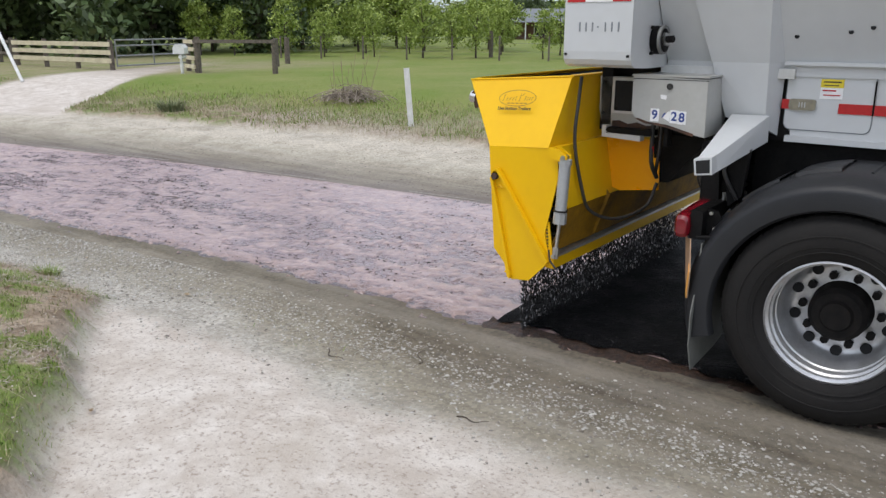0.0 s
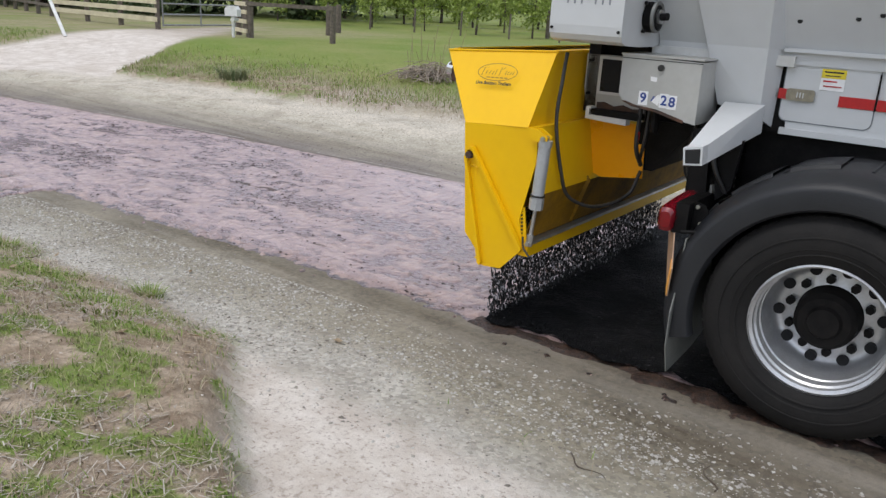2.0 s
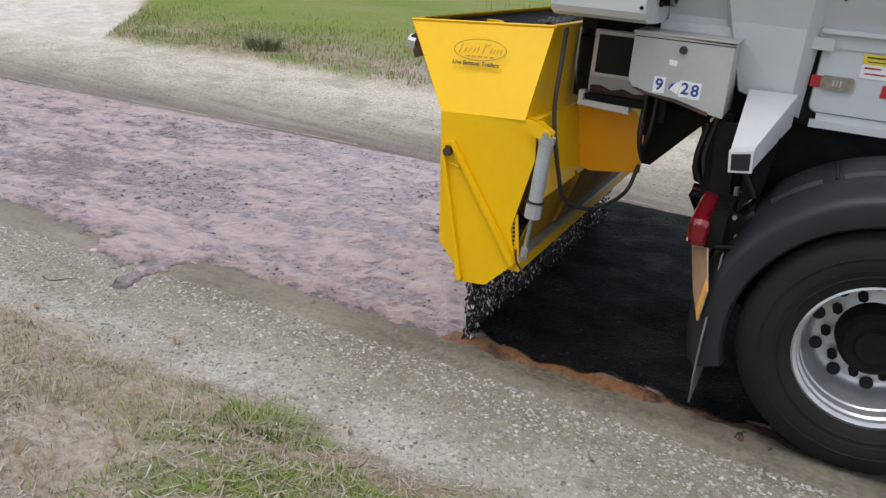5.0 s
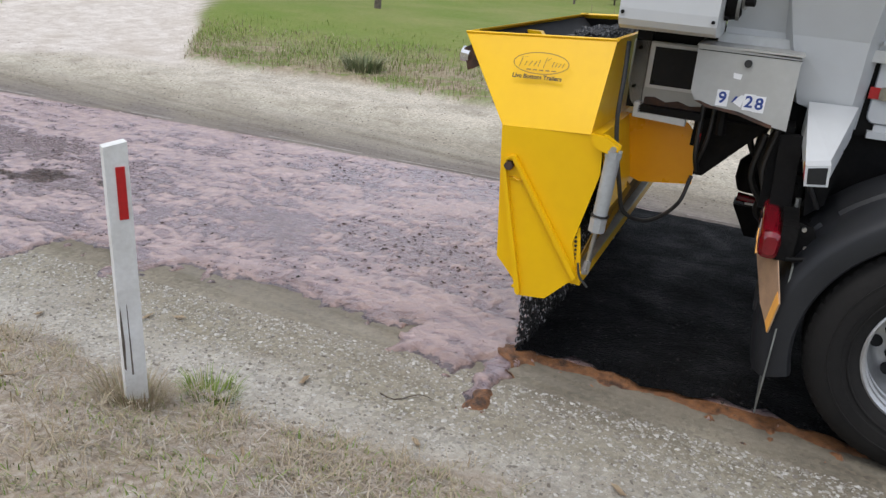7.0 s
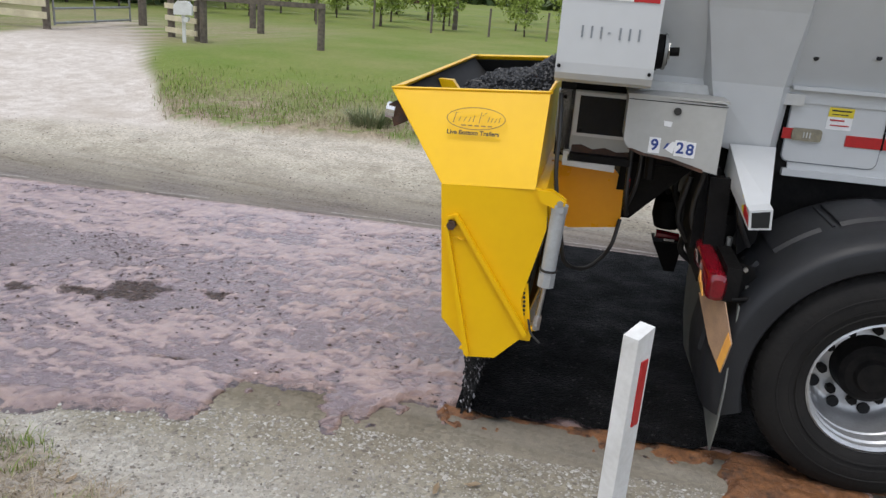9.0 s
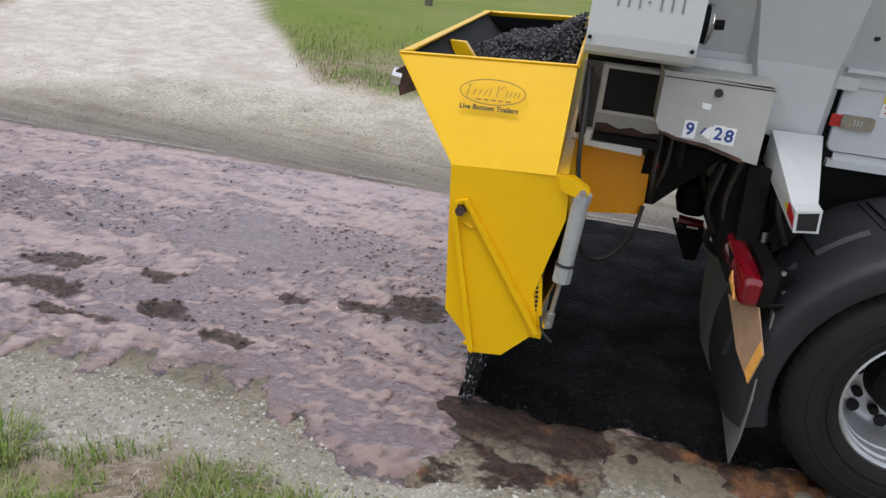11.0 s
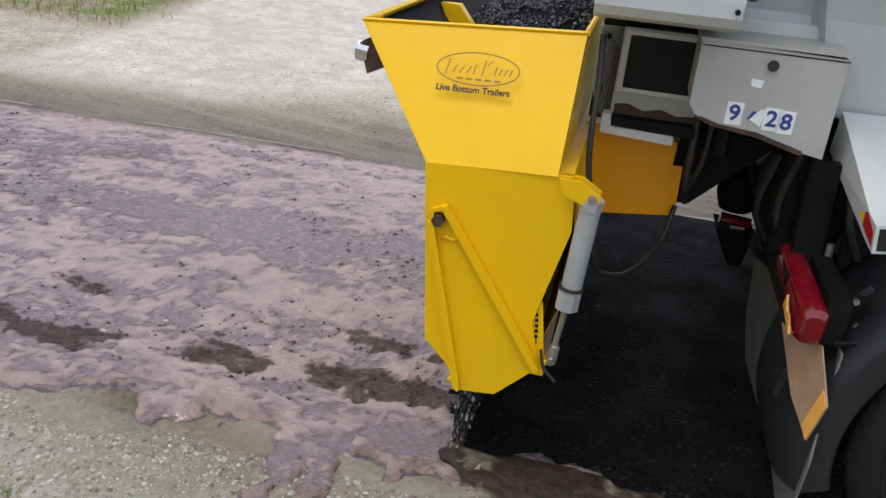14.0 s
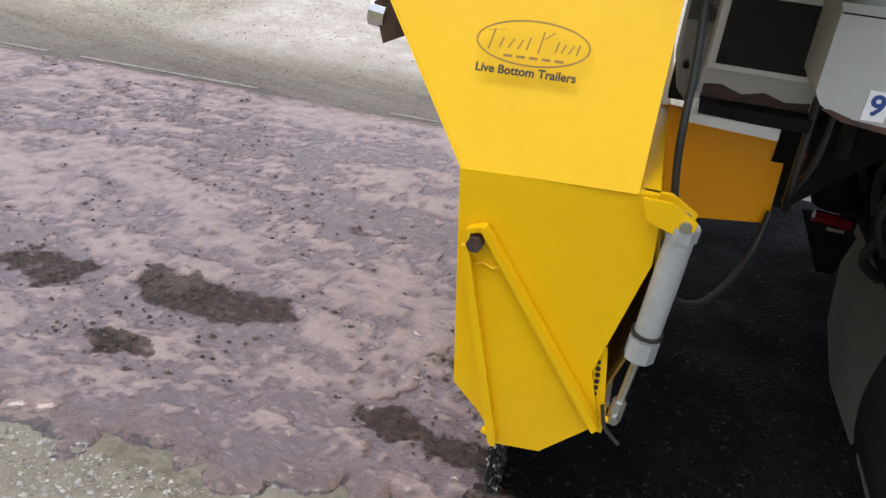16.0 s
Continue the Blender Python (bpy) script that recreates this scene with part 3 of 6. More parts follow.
def chip_material():
    n = Nodes("fresh_bitumen_chip_layer")
    cell = n.cells(85)
    tint = n.map(cell.outputs["Color"], 0.0, 1.0)
    n.link(n.ramp(tint, [(0.0, (0.0025, 0.0025, 0.003)), (0.6, (0.006, 0.006, 0.0065)), (0.86, (0.01, 0.0095, 0.01)), (0.97, (0.06, 0.057, 0.057))]), n.b.inputs["Base Color"])
    n.link(n.map(n.noise(4, 5), 0.35, 0.65, 0.55, 0.85), n.b.inputs["Roughness"])
    n.b.inputs["Specular IOR Level"].default_value = 0.08
    h = n.math("ADD", n.map(cell.outputs["Distance"], 0, 0.7, 1, 0), n.math("MULTIPLY", n.noise(25, 4), 1.2))
    n.bump(h, 1.0, 0.012)
    return n.m


CHIP_BED = chip_material()


# The same emulsion browned for the truck's shade, where sky sheen is missing.
def margin_material():
    n = Nodes("shaded_brown_emulsion")
    fine = n.noise(20, 8, 0.72)
    base = n.mix(n.map(fine, 0.38, 0.62), (0.13, 0.058, 0.027), (0.29, 0.128, 0.05))
    base = n.mix(n.map(n.math("ADD", n.noise(7, 6, 0.7), n.math("MULTIPLY", n.attr("old"), 0.17)), 0.5, 0.62, 0, 0.94), base, n.mix(n.map(n.noise(55, 4), 0.42, 0.62), (0.008, 0.007, 0.007), (0.055, 0.03, 0.02)))
    grit = n.cells(60)
    bare = n.mix(1.0, (0.24, 0.21, 0.155), n.mix(1.0, (1, 1, 1), n.map(grit.outputs["Color"], 0.0, 1.0, 0.45, 1.5), "MULTIPLY"), "MULTIPLY")
    gone = n.math("MULTIPLY", n.map(n.noise(5.5, 7, 0.7, (0.7, 1.3, 1)), 0.465, 0.53), n.map(n.attr("torn"), 0.2, 0.9))
    base = n.mix(n.math("MULTIPLY", gone, n.map(n.attr("side"), 0.1, 0.3, 1.0, 0.0)), base, bare)
    n.link(base, n.b.inputs["Base Color"])
    n.b.inputs["Roughness"].default_value = 0.42
    n.bump(n.noise(22, 8, 0.75), 0.8, 0.02)
    return n.m


def on_road(x, v, z):
    k = np.sqrt(1 + slope(x) ** 2)
    return (float(x - slope(x) / k * v), float(line_y(x) + v / k), float(z))

# ---- building helpers ----
def part(name, bm, material, parent=None, label="", smooth=False, bevel=0.0):
    """Links a bmesh as one mesh object under a thing or a part."""
    if bevel:
        sharp = [e for e in bm.edges if len(e.link_faces) == 2 and e.calc_face_angle(0) > 0.5]
        bmesh.ops.bevel(bm, geom=sharp, offset=bevel, segments=2, affect="EDGES", clamp_overlap=True)
    bmesh.ops.recalc_face_normals(bm, faces=bm.faces)
    me = bpy.data.meshes.new(name)
    bm.to_mesh(me)
    bm.free()
    me.materials.append(material)
    if smooth:
        me.polygons.foreach_set("use_smooth", [True] * len(me.polygons))
        me.set_sharp_from_angle(angle=radians(35))
    ob = new(name, me)
    ob.parent = parent
    if label:
        ob["label"] = label
    return ob


def box(bm, x0, x1, y0, y1, z0, z1):
    c = [bm.verts.new((x, y, z)) for x in (x0, x1) for y in (y0, y1) for z in (z0, z1)]
    for f in ((0, 1, 3, 2), (4, 6, 7, 5), (0, 4, 5, 1), (2, 3, 7, 6), (0, 2, 6, 4), (1, 5, 7, 3)):
        bm.faces.new([c[i] for i in f])
    return bm


def boxed(*a):
    return box(bmesh.new(), *a)


def loft(loops, cap=True):
    """Joins loops of points of equal length into one closed skin."""
    bm = bmesh.new()
    rings = [[bm.verts.new(p) for p in loop] for loop in loops]
    n = len(rings[0])
    for a, b in zip(rings, rings[1:]):
        for i in range(n):
            bm.faces.new((a[i], a[(i + 1) % n], b[(i + 1) % n], b[i]))
    if cap:
        bm.faces.new(rings[0][::-1])
        bm.faces.new(rings[-1])
    return bm


def plate(points, normal):
    """A flat outline of points made thick along a vector."""
    d = Vector(normal)
    return loft([points, [tuple(Vector(p) + d) for p in points]])


def side(outline, y0, y1):
    return loft([[(x, y0, z) for x, z in outline], [(x, y1, z) for x, z in outline]])


def rod(path, radius, sides=10, bm=None):
    """A round bar or hose along a path of points."""
    pts = [Vector(p) for p in path]
    loops, up = [], Vector((0.31, 0.87, 0.38))
    for i, p in enumerate(pts):
        d = (pts[min(i + 1, len(pts) - 1)] - pts[max(i - 1, 0)]).normalized()
        a = d.cross(up).normalized()
        b = d.cross(a)
        r = radius[i] if isinstance(radius, (list, tuple)) else radius
        loops.append([tuple(p + r * (math.cos(k) * a + math.sin(k) * b)) for k in [2 * math.pi * j / sides for j in range(sides)]])
    return loft(loops)


def curve(points, n=8):
    """A smooth line through points (Catmull-Rom)."""
    p = [Vector(q) for q in points]
    p = [2 * p[0] - p[1]] + p + [2 * p[-1] - p[-2]]
    out = []
    for i in range(1, len(p) - 2):
        for k in range(n):
            u = k / n
            out.append(0.5 * (2 * p[i] + (p[i + 1] - p[i - 1]) * u + (2 * p[i - 1] - 5 * p[i] + 4 * p[i + 1] - p[i + 2]) * u * u + (3 * p[i] - p[i - 1] - 3 * p[i + 1] + p[i + 2]) * u**3))
    return [tuple(q) for q in out] + [tuple(p[-2])]


def spin(profile, sides=48, start=0.0, end=360.0):
    """A profile of (radius, y) turned about the y axis."""
    n = sides + (0 if end - start >= 360 else 1)
    bm = bmesh.new()
    rings = []
    for i in range(n):
        a = radians(start + (end - start) * i / sides)
        rings.append([bm.verts.new((r * math.cos(a), y, r * math.sin(a))) for r, y in profile])
    full = end - start >= 360
    for i in range(n if full else n - 1):
        a, b = rings[i], rings[(i + 1) % n]
        for j in range(len(profile) - 1):
            bm.faces.new((a[j], a[j + 1], b[j + 1], b[j]))
    return bm


def disc(c, r, depth, axis="y", sides=16):
    d = {"x": (depth, 0, 0), "y": (0, depth, 0), "z": (0, 0, depth)}[axis]
    return rod([c, tuple(Vector(c) + Vector(d))], r, sides)


def words(name, text, size, material, parent, m, depth=0.0015):
    """Lettering in the built-in font as a thin mesh; m places its middle, facing along its z."""
    cu = bpy.data.curves.new(name, "FONT")
    cu.body, cu.size, cu.align_x, cu.align_y, cu.extrude = text, size, "CENTER", "CENTER", depth
    cu.offset = size * 0.025
    tmp = bpy.data.objects.new(name, cu)
    scene.collection.objects.link(tmp)
    me = bpy.data.meshes.new_from_object(tmp.evaluated_get(bpy.context.evaluated_depsgraph_get()))
    bpy.data.objects.remove(tmp)
    me.materials.clear()
    me.materials.append(material)
    ob = new(name, me)
    ob.parent = parent
    ob.matrix_basis = m
    return ob


def empty(name, label, category, m=Matrix(), group="", kind=""):
    ob = new(name)
    ob.empty_display_size = 0.1
    ob.matrix_basis = m
    return tagged(ob, label, category, group, kind)


# ---- spreader truck: x forward along the vehicle, y across it, z up ----
truck = empty("spreader_truck", "white tipper truck reversing with a yellow chip spreader on its tail", "truck")
WIDE = 2.44
# hopper outline, near end
LO = [(-0.056, 1.06), (0.345, 1.084), (0.357, 1.03), (0.364, 0.93), (0.339, 0.82), (0.312, 0.7), (0.297, 0.63), (0.334, 0.495), (0.215, 0.369), (0.105, 0.357), (0.055, 0.432), (-0.015, 0.506)]
TL, TR, CL, CR = Vector((-0.324, 0.225, 1.378)), Vector((0.311, 0.215, 1.418)), Vector((-0.056, 0.022, 1.06)), Vector((0.305, 0.012, 1.081))
far = lambda p: Vector((p.x, WIDE - p.y, p.z))  # noqa: E731
hopper = part("hopper", side(LO, 0.018, 0.026), YELLOW, truck, "glossy yellow steel chip spreader hopper", bevel=0.0015)
part("side_panel", plate([tuple(q) for q in (CL, CR, TR, TL)], (0, 0.007, 0.004)), YELLOW, hopper, bevel=0.0015)
part("side_panel", plate([tuple(far(q)) for q in (CL, CR, TR, TL)], (0, -0.007, 0.004)), YELLOW, hopper)
part("end_plate", side(LO, WIDE - 0.026, WIDE - 0.018), YELLOW, hopper)
part("rear_wall", plate([tuple(CL), tuple(TL), tuple(far(TL)), tuple(far(CL))], (0.006, 0, 0.003)), YELLOW, hopper)
part("rear_wall", plate([(-0.056, 0.02, 1.06), (-0.056, WIDE - 0.02, 1.06), (-0.015, WIDE - 0.02, 0.506), (-0.015, 0.02, 0.506)], (0.006, 0, 0)), YELLOW, hopper)
part("rear_wall", plate([(-0.015, 0.03, 0.506), (-0.015, WIDE - 0.03, 0.506), (0.105, WIDE - 0.03, 0.36), (0.105, 0.03, 0.36)], (0.004, 0, 0.004)), YELLOW, hopper)
part("front_wall", plate([tuple(TR), tuple(far(TR)), (0.335, WIDE - 0.02, 1.083), (0.306, 0.013, 1.083)], (-0.006, 0.002, 0)), YELLOW, hopper)
part("shelf", plate([(0.3, 0.02, 1.08), (0.346, 0.02, 1.08), (0.346, WIDE - 0.02, 1.08), (0.3, WIDE - 0.02, 1.08)], (0, 0, 0.005)), YELLOW, hopper, bevel=0.001)
part("front_wall", plate([(0.346, 0.046, 1.083), (0.346, WIDE - 0.04, 1.083), (0.402, WIDE - 0.05, 0.775), (0.402, 0.06, 0.775)], (-0.006, 0, 0)), YELLOW, hopper, "yellow plate leaning forward below the fold", bevel=0.001)
part("front_wall", plate([(0.398, 0.06, 0.776), (0.398, WIDE - 0.05, 0.776), (0.322, WIDE - 0.03, 0.53), (0.322, 0.03, 0.53)], (-0.006, 0, 0)), YELLOW_SHADED_DIRTY, hopper, "yellow wall darkened for shade below the fold, with bitumen dust")
part("cleat", plate([(0.4, 0.5, 0.8), (0.42, 0.5, 0.775), (0.34, 0.5, 0.54), (0.32, 0.5, 0.54)], (0, 0.01, 0)), YELLOW_SHADED_DIRTY, hopper)
part("liner", plate([(-0.04, 0.05, 1.07), (-0.3, 0.24, 1.372), (-0.3, WIDE - 0.24, 1.372), (-0.04, WIDE - 0.05, 1.07)], (0.003, 0, 0.002)), DARK, hopper, "near-black inner wall")
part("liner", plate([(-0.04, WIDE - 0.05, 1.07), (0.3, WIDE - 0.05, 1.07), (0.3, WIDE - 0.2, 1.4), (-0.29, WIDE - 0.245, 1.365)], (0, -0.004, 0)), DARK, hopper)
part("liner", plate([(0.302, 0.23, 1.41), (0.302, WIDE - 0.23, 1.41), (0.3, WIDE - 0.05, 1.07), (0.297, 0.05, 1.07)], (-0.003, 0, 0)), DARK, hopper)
part("bottom_rail", boxed(0.3, 0.35, 0.03, WIDE - 0.03, 0.452, 0.508), YELLOW, hopper, bevel=0.004)
part("rubber_strip", boxed(0.3, 0.354, 0.06, WIDE - 0.05, 0.508, 0.522), ALU, hopper, "grey metal strip along the mouth")
part("rim_flange", plate([tuple(TL), tuple(TL + Vector((0.05, 0.02, 0.012))), tuple(far(TL) + Vector((0.05, -0.02, 0.012))), tuple(far(TL))], (0, 0, 0.007)), YELLOW, hopper, bevel=0.002)
for a, b, w in ((TL, TR, 0.008), (TR, far(TR), 0.013), (far(TL), far(TR), 0.016)):
    part("rim_bar", rod([tuple(a + Vector((0, 0, 0.004))), tuple(b + Vector((0, 0, 0.004)))], w * 0.7, 6), YELLOW, hopper)
part("gusset", plate([(-0.27, 0.9, 1.36), (-0.2, 0.9, 1.36), (-0.06, 0.9, 1.19), (-0.2, 0.9, 1.22)], (0, 0.05, 0)), YELLOW, hopper, bevel=0.003)
# swing gate plate with folded edges
gate = part("gate_plate", side([(-0.028, 0.9), (-0.022, 0.935), (0.018, 0.948), (0.335, 0.492), (0.216, 0.367), (0.106, 0.355), (0.088, 0.39)], 0.007, 0.015), YELLOW, hopper, "yellow swinging gate plate", bevel=0.002)
part("edge_bar", side([(-0.028, 0.9), (-0.013, 0.905), (0.112, 0.38), (0.108, 0.362), (0.092, 0.372)], -0.016, 0.012), YELLOW, gate, bevel=0.003)
part("edge_bar", side([(0.005, 0.95), (0.02, 0.952), (0.338, 0.498), (0.326, 0.482)], -0.016, 0.012), YELLOW, gate, bevel=0.003)
part("edge_bar", side([(-0.026, 0.9), (-0.022, 0.937), (0.012, 0.952), (0.018, 0.942), (-0.012, 0.93), (-0.016, 0.9)], -0.01, 0.012), YELLOW, gate)
part("stiffener", rod(curve([(-0.008, 0.004, 0.845), (0.02, 0.004, 0.858), (0.045, 0.004, 0.85), (0.07, 0.004, 0.868)]), 0.005, 6), YELLOW, gate)
part("bolt", loft([[(0.0185 * math.cos(a), y, 0.908 + 0.0185 * math.sin(a)) for a in [k * math.pi / 3 for k in range(6)]] for y in (-0.02, 0.012)]), RUST, gate, "dark rusty bolt head")
part("latch_tab", side([(0.075, 0.4), (0.098, 0.4), (0.096, 0.385), (0.07, 0.392)], -0.008, 0.01), YELLOW, gate)
# quadrant with adjusting holes
quad = part("quadrant", side([(0.286, 0.68), (0.318, 0.7), (0.345, 0.52), (0.33, 0.5), (0.3, 0.53)], 0.026, 0.032), YELLOW, hopper)
for k in range(9):
    part("hole", disc((0.303 + 0.004 * math.sin(k * 0.4) + 0.0012 * k, 0.0225, 0.675 - 0.018 * k), 0.0058, 0.004, sides=8), DARK, quad)
# ram
part("lug", side([(0.315, 1.085), (0.37, 1.085), (0.425, 1.052), (0.42, 1.025), (0.385, 1.022), (0.33, 1.04)], -0.012, -0.002), YELLOW, hopper, bevel=0.002)
part("lug", side([(0.315, 1.085), (0.37, 1.085), (0.425, 1.052), (0.42, 1.025), (0.385, 1.022), (0.33, 1.04)], 0.03, 0.04), YELLOW, hopper, bevel=0.002)
ram = part("ram", rod([(0.403, 0.012, 1.022), (0.3985, 0.012, 0.93), (0.392, 0.012, 0.82), (0.386, 0.012, 0.722)], 0.029, 14), CYL, truck, "grey pneumatic ram with a bright rod", smooth=True)
part("cap", rod([(0.4045, 0.012, 1.036), (0.4025, 0.012, 1.008)], 0.033, 8), CYL, ram)
part("cap", rod([(0.388, 0.012, 0.76), (0.385, 0.012, 0.705)], 0.034, 8), CYL, ram)
part("strap", rod([(0.3893, 0.012, 0.776), (0.3888, 0.012, 0.768)], 0.0355, 12), HOSE, ram, "black cable tie")
part("piston_rod", rod([(0.385, 0.012, 0.715), (0.369, 0.012, 0.55)], 0.0095, 10), STEEL, ram, smooth=True)
part("clevis", rod([(0.371, 0.012, 0.575), (0.3665, 0.012, 0.518)], 0.0165, 6), STEEL, ram)
part("clevis_pin", disc((0.3665, -0.012, 0.53), 0.011, 0.05), STEEL, ram)
part("top_pin", disc((0.404, -0.02, 1.044), 0.012, 0.07), STEEL, ram)
part("return_spring", rod(curve([(0.335, 0.0, 0.56), (0.35, -0.01, 0.51), (0.372, -0.012, 0.486), (0.39, -0.014, 0.47)]), 0.005, 6), HOSE, ram)
part("tie_bar", rod([(0.342, 0.0, 0.52), (0.368, 0.004, 0.52)], 0.008, 6), YELLOW, ram)
# marks on the hopper
def on_side(u, w, off=0.0012):
    """A place on the leaning upper end panel: u along x, w up it from the fold, in metres; and the panel's turn."""
    up = (Vector((0, 0.17, 0.34))).normalized()
    p = Vector((u, 0.016, 1.07 + 0.035 * (u + 0.05))) + up * w
    n = Vector((0, -0.894, 0.447))
    ex = Vector((1, 0, 0.06)).normalized()
    ez = ex.cross(up).normalized()
    return Matrix.Translation(p + n * off) @ Matrix((ex, up, ez)).transposed().to_4x4()


loop = [[(a * math.cos(k), b * math.sin(k), z) for k in [math.pi * j / 24 for j in range(48)]] for a, b, z in ((0.116, 0.046, 0), (0.116, 0.046, 0.001), (0.1125, 0.0425, 0.001), (0.1125, 0.0425, 0))]
ring = loft(loop, cap=False)
mark = part("emblem", ring, OCHRE_INK, hopper, "thin dark oval emblem with script strokes")
mark.matrix_basis = on_side(0.041, 0.258)
for x0, x1, lo, hi in ((-0.09, -0.078, -0.02, 0.022), (-0.095, -0.055, 0.018, 0.024), (-0.068, -0.058, -0.014, 0.006), (-0.05, -0.036, -0.014, 0.006), (-0.03, -0.018, -0.014, 0.006), (-0.012, -0.004, -0.014, 0.012),
                       (0.012, 0.022, -0.018, 0.026), (0.022, 0.042, 0.012, 0.026), (0.046, 0.054, -0.012, 0.01), (0.058, 0.068, -0.012, 0.006), (0.072, 0.084, -0.012, 0.006), (0.088, 0.096, -0.012, 0.008)):
    part("stroke", plate([(x0, lo, 0), (x0 + 0.003, lo, 0), (x1, hi, 0), (x1 - 0.003, hi, 0)], (0, 0, 0.001)), OCHRE_INK, mark)
for k in range(5):
    part("line_bar", boxed(-0.055 + 0.026 * k, -0.037 + 0.026 * k, -0.031, -0.026, 0, 0.0008), OCHRE_INK, mark)
words("lettering", "Live Bottom Trailers", 0.0245, BLACK_INK, hopper, on_side(0.037, 0.2, 0.001), 0.0006)
# tail lamp on the hopper's back edge
lamp_bracket = part("lamp_bracket", side([(-0.34, 1.31), (-0.29, 1.34), (-0.235, 1.26), (-0.315, 1.22)], 0.25, 0.3), RUST, hopper)
part("marker_lamp", rod([(-0.315, 0.275, 1.28), (-0.352, 0.275, 1.285)], 0.033, 14), CHROME, hopper, "small chrome marker lamp")
# yellow wing plate and steel behind the hopper
part("wing_plate", side([(0.33, 1.09), (0.6, 1.085), (0.655, 1.03), (0.665, 0.82), (0.44, 0.79), (0.33, 0.83)], 0.575, 0.583), YELLOW_WING, truck, "yellow wing plate on the spreader", bevel=0.002)
part("chute", loft([[(0.63, 0.55, 1.12), (0.93, 0.55, 1.12), (0.93, 1.9, 1.12), (0.63, 1.9, 1.12)], [(0.62, 0.6, 0.86), (0.7, 0.6, 0.86), (0.7, 1.85, 0.86), (0.62, 1.85, 0.86)]]), BLACK_STEEL, truck, "black steel chute")
# hoses
for pts, r in (([(0.352, 0.24, 1.42), (0.362, 0.2, 1.3), (0.372, 0.16, 1.1), (0.42, 0.17, 0.86), (0.45, 0.22, 0.74), (0.54, 0.34, 0.69), (0.63, 0.5, 0.74), (0.66, 0.56, 0.86)], 0.009),
               ([(0.66, 0.46, 1.2), (0.664, 0.45, 1.0), (0.68, 0.5, 0.9)], 0.011), ([(0.705, 0.46, 1.2), (0.7, 0.46, 1.05), (0.67, 0.5, 0.92)], 0.009)):
    part("hose", rod(curve(pts), r, 8), HOSE, truck, smooth=True)
part("hose_fitting", rod([(0.664, 0.45, 1.07), (0.664, 0.45, 1.03)], 0.01, 8), RED, truck, "red hose fitting")
part("hose_fitting", rod([(0.74, 0.44, 1.2), (0.745, 0.44, 1.08)], 0.022, 8), BLACK_STEEL, truck)

# control box with figures
ctl = part("control_box", side([(0.61, 1.435), (0.98, 1.425), (0.985, 1.157), (0.93, 1.166), (0.8, 1.2), (0.72, 1.205), (0.66, 1.215), (0.628, 1.235), (0.612, 1.26)], 0.287, 0.56), GREY_BOX, truck, "grey steel control box with chipped lower edge", bevel=0.006)
part("door_seam", boxed(0.612, 0.984, 0.2855, 0.289, 1.418, 1.421), BLACK_STEEL, ctl)
part("rust_edge", side([(0.632, 1.226), (0.68, 1.206), (0.8, 1.192), (0.93, 1.158), (0.93, 1.172), (0.8, 1.206), (0.7, 1.214), (0.65, 1.228)], 0.2845, 0.29), RUST, ctl)
part("lock", disc((0.80, 0.289, 1.388), 0.0145, -0.012), HOSE, ctl, "round key lock")
part("lid", boxed(0.605, 0.988, 0.283, 0.562, 1.432, 1.44), GREY_BOX, ctl, bevel=0.002)
part("instruction_label", side([(0.755, 1.348), (0.788, 1.345), (0.785, 1.325), (0.758, 1.328)], 0.2855, 0.288), WHITE_TAPE, ctl)
for ch, x, z, w in (("9", 0.733, 1.249, 0.022), ("2", 0.831, 1.246, 0.021), ("8", 0.869, 1.243, 0.021)):
    st = part("figure_sticker", boxed(x - w, x + w, 0.2848, 0.2868, z - 0.031, z + 0.031), WHITE_TAPE, ctl, "white sticker with a blue figure")
    words("figure", ch, 0.06, BLUE, st, Matrix.Translation((x, 0.2843, z)) @ pose(0, 0, 0, 90, 0, 0), 0.0006)
part("torn_sticker", side([(0.772, 1.24), (0.8, 1.27), (0.812, 1.268), (0.806, 1.222), (0.786, 1.232)], 0.285, 0.2866), WHITE_TAPE, ctl)
part("torn_figure", side([(0.768, 1.238), (0.78, 1.262), (0.79, 1.262), (0.776, 1.24)], 0.2842, 0.2864), BLUE, ctl)

# opening beside it
frame_plate = part("window_frame", side([(0.33, 1.41), (0.66, 1.412), (0.66, 1.11), (0.4, 1.105), (0.35, 1.16), (0.33, 1.24)], 0.5, 0.53), GREY_BOX, truck, "grey steel frame round a opening, its inner shade a near-black plate", bevel=0.003)
part("bezel", boxed(0.405, 0.64, 0.487, 0.502, 1.222, 1.405), WHITE_DIRTY, frame_plate, bevel=0.006)
part("opening", boxed(0.423, 0.625, 0.482, 0.489, 1.236, 1.392), DARK, frame_plate, "opening, its inner shade a near-black plate")
for x, z in ((0.36, 1.38), (0.36, 1.22), (0.64, 1.24), (0.438, 1.25)):
    part("bolt", disc((x, 0.5, z), 0.008, -0.025, sides=6), BLACK_STEEL, frame_plate)
part("white_ledge", side([(0.38, 1.1), (0.6, 1.09), (0.6, 1.118), (0.41, 1.125), (0.405, 1.16), (0.38, 1.16)], 0.44, 0.49), WHITE_DIRTY, truck, "chipped white ledge", bevel=0.002)
part("dusty_shelf", boxed(0.4, 0.66, 0.44, 0.52, 1.12, 1.15), BLACK_STEEL, truck)

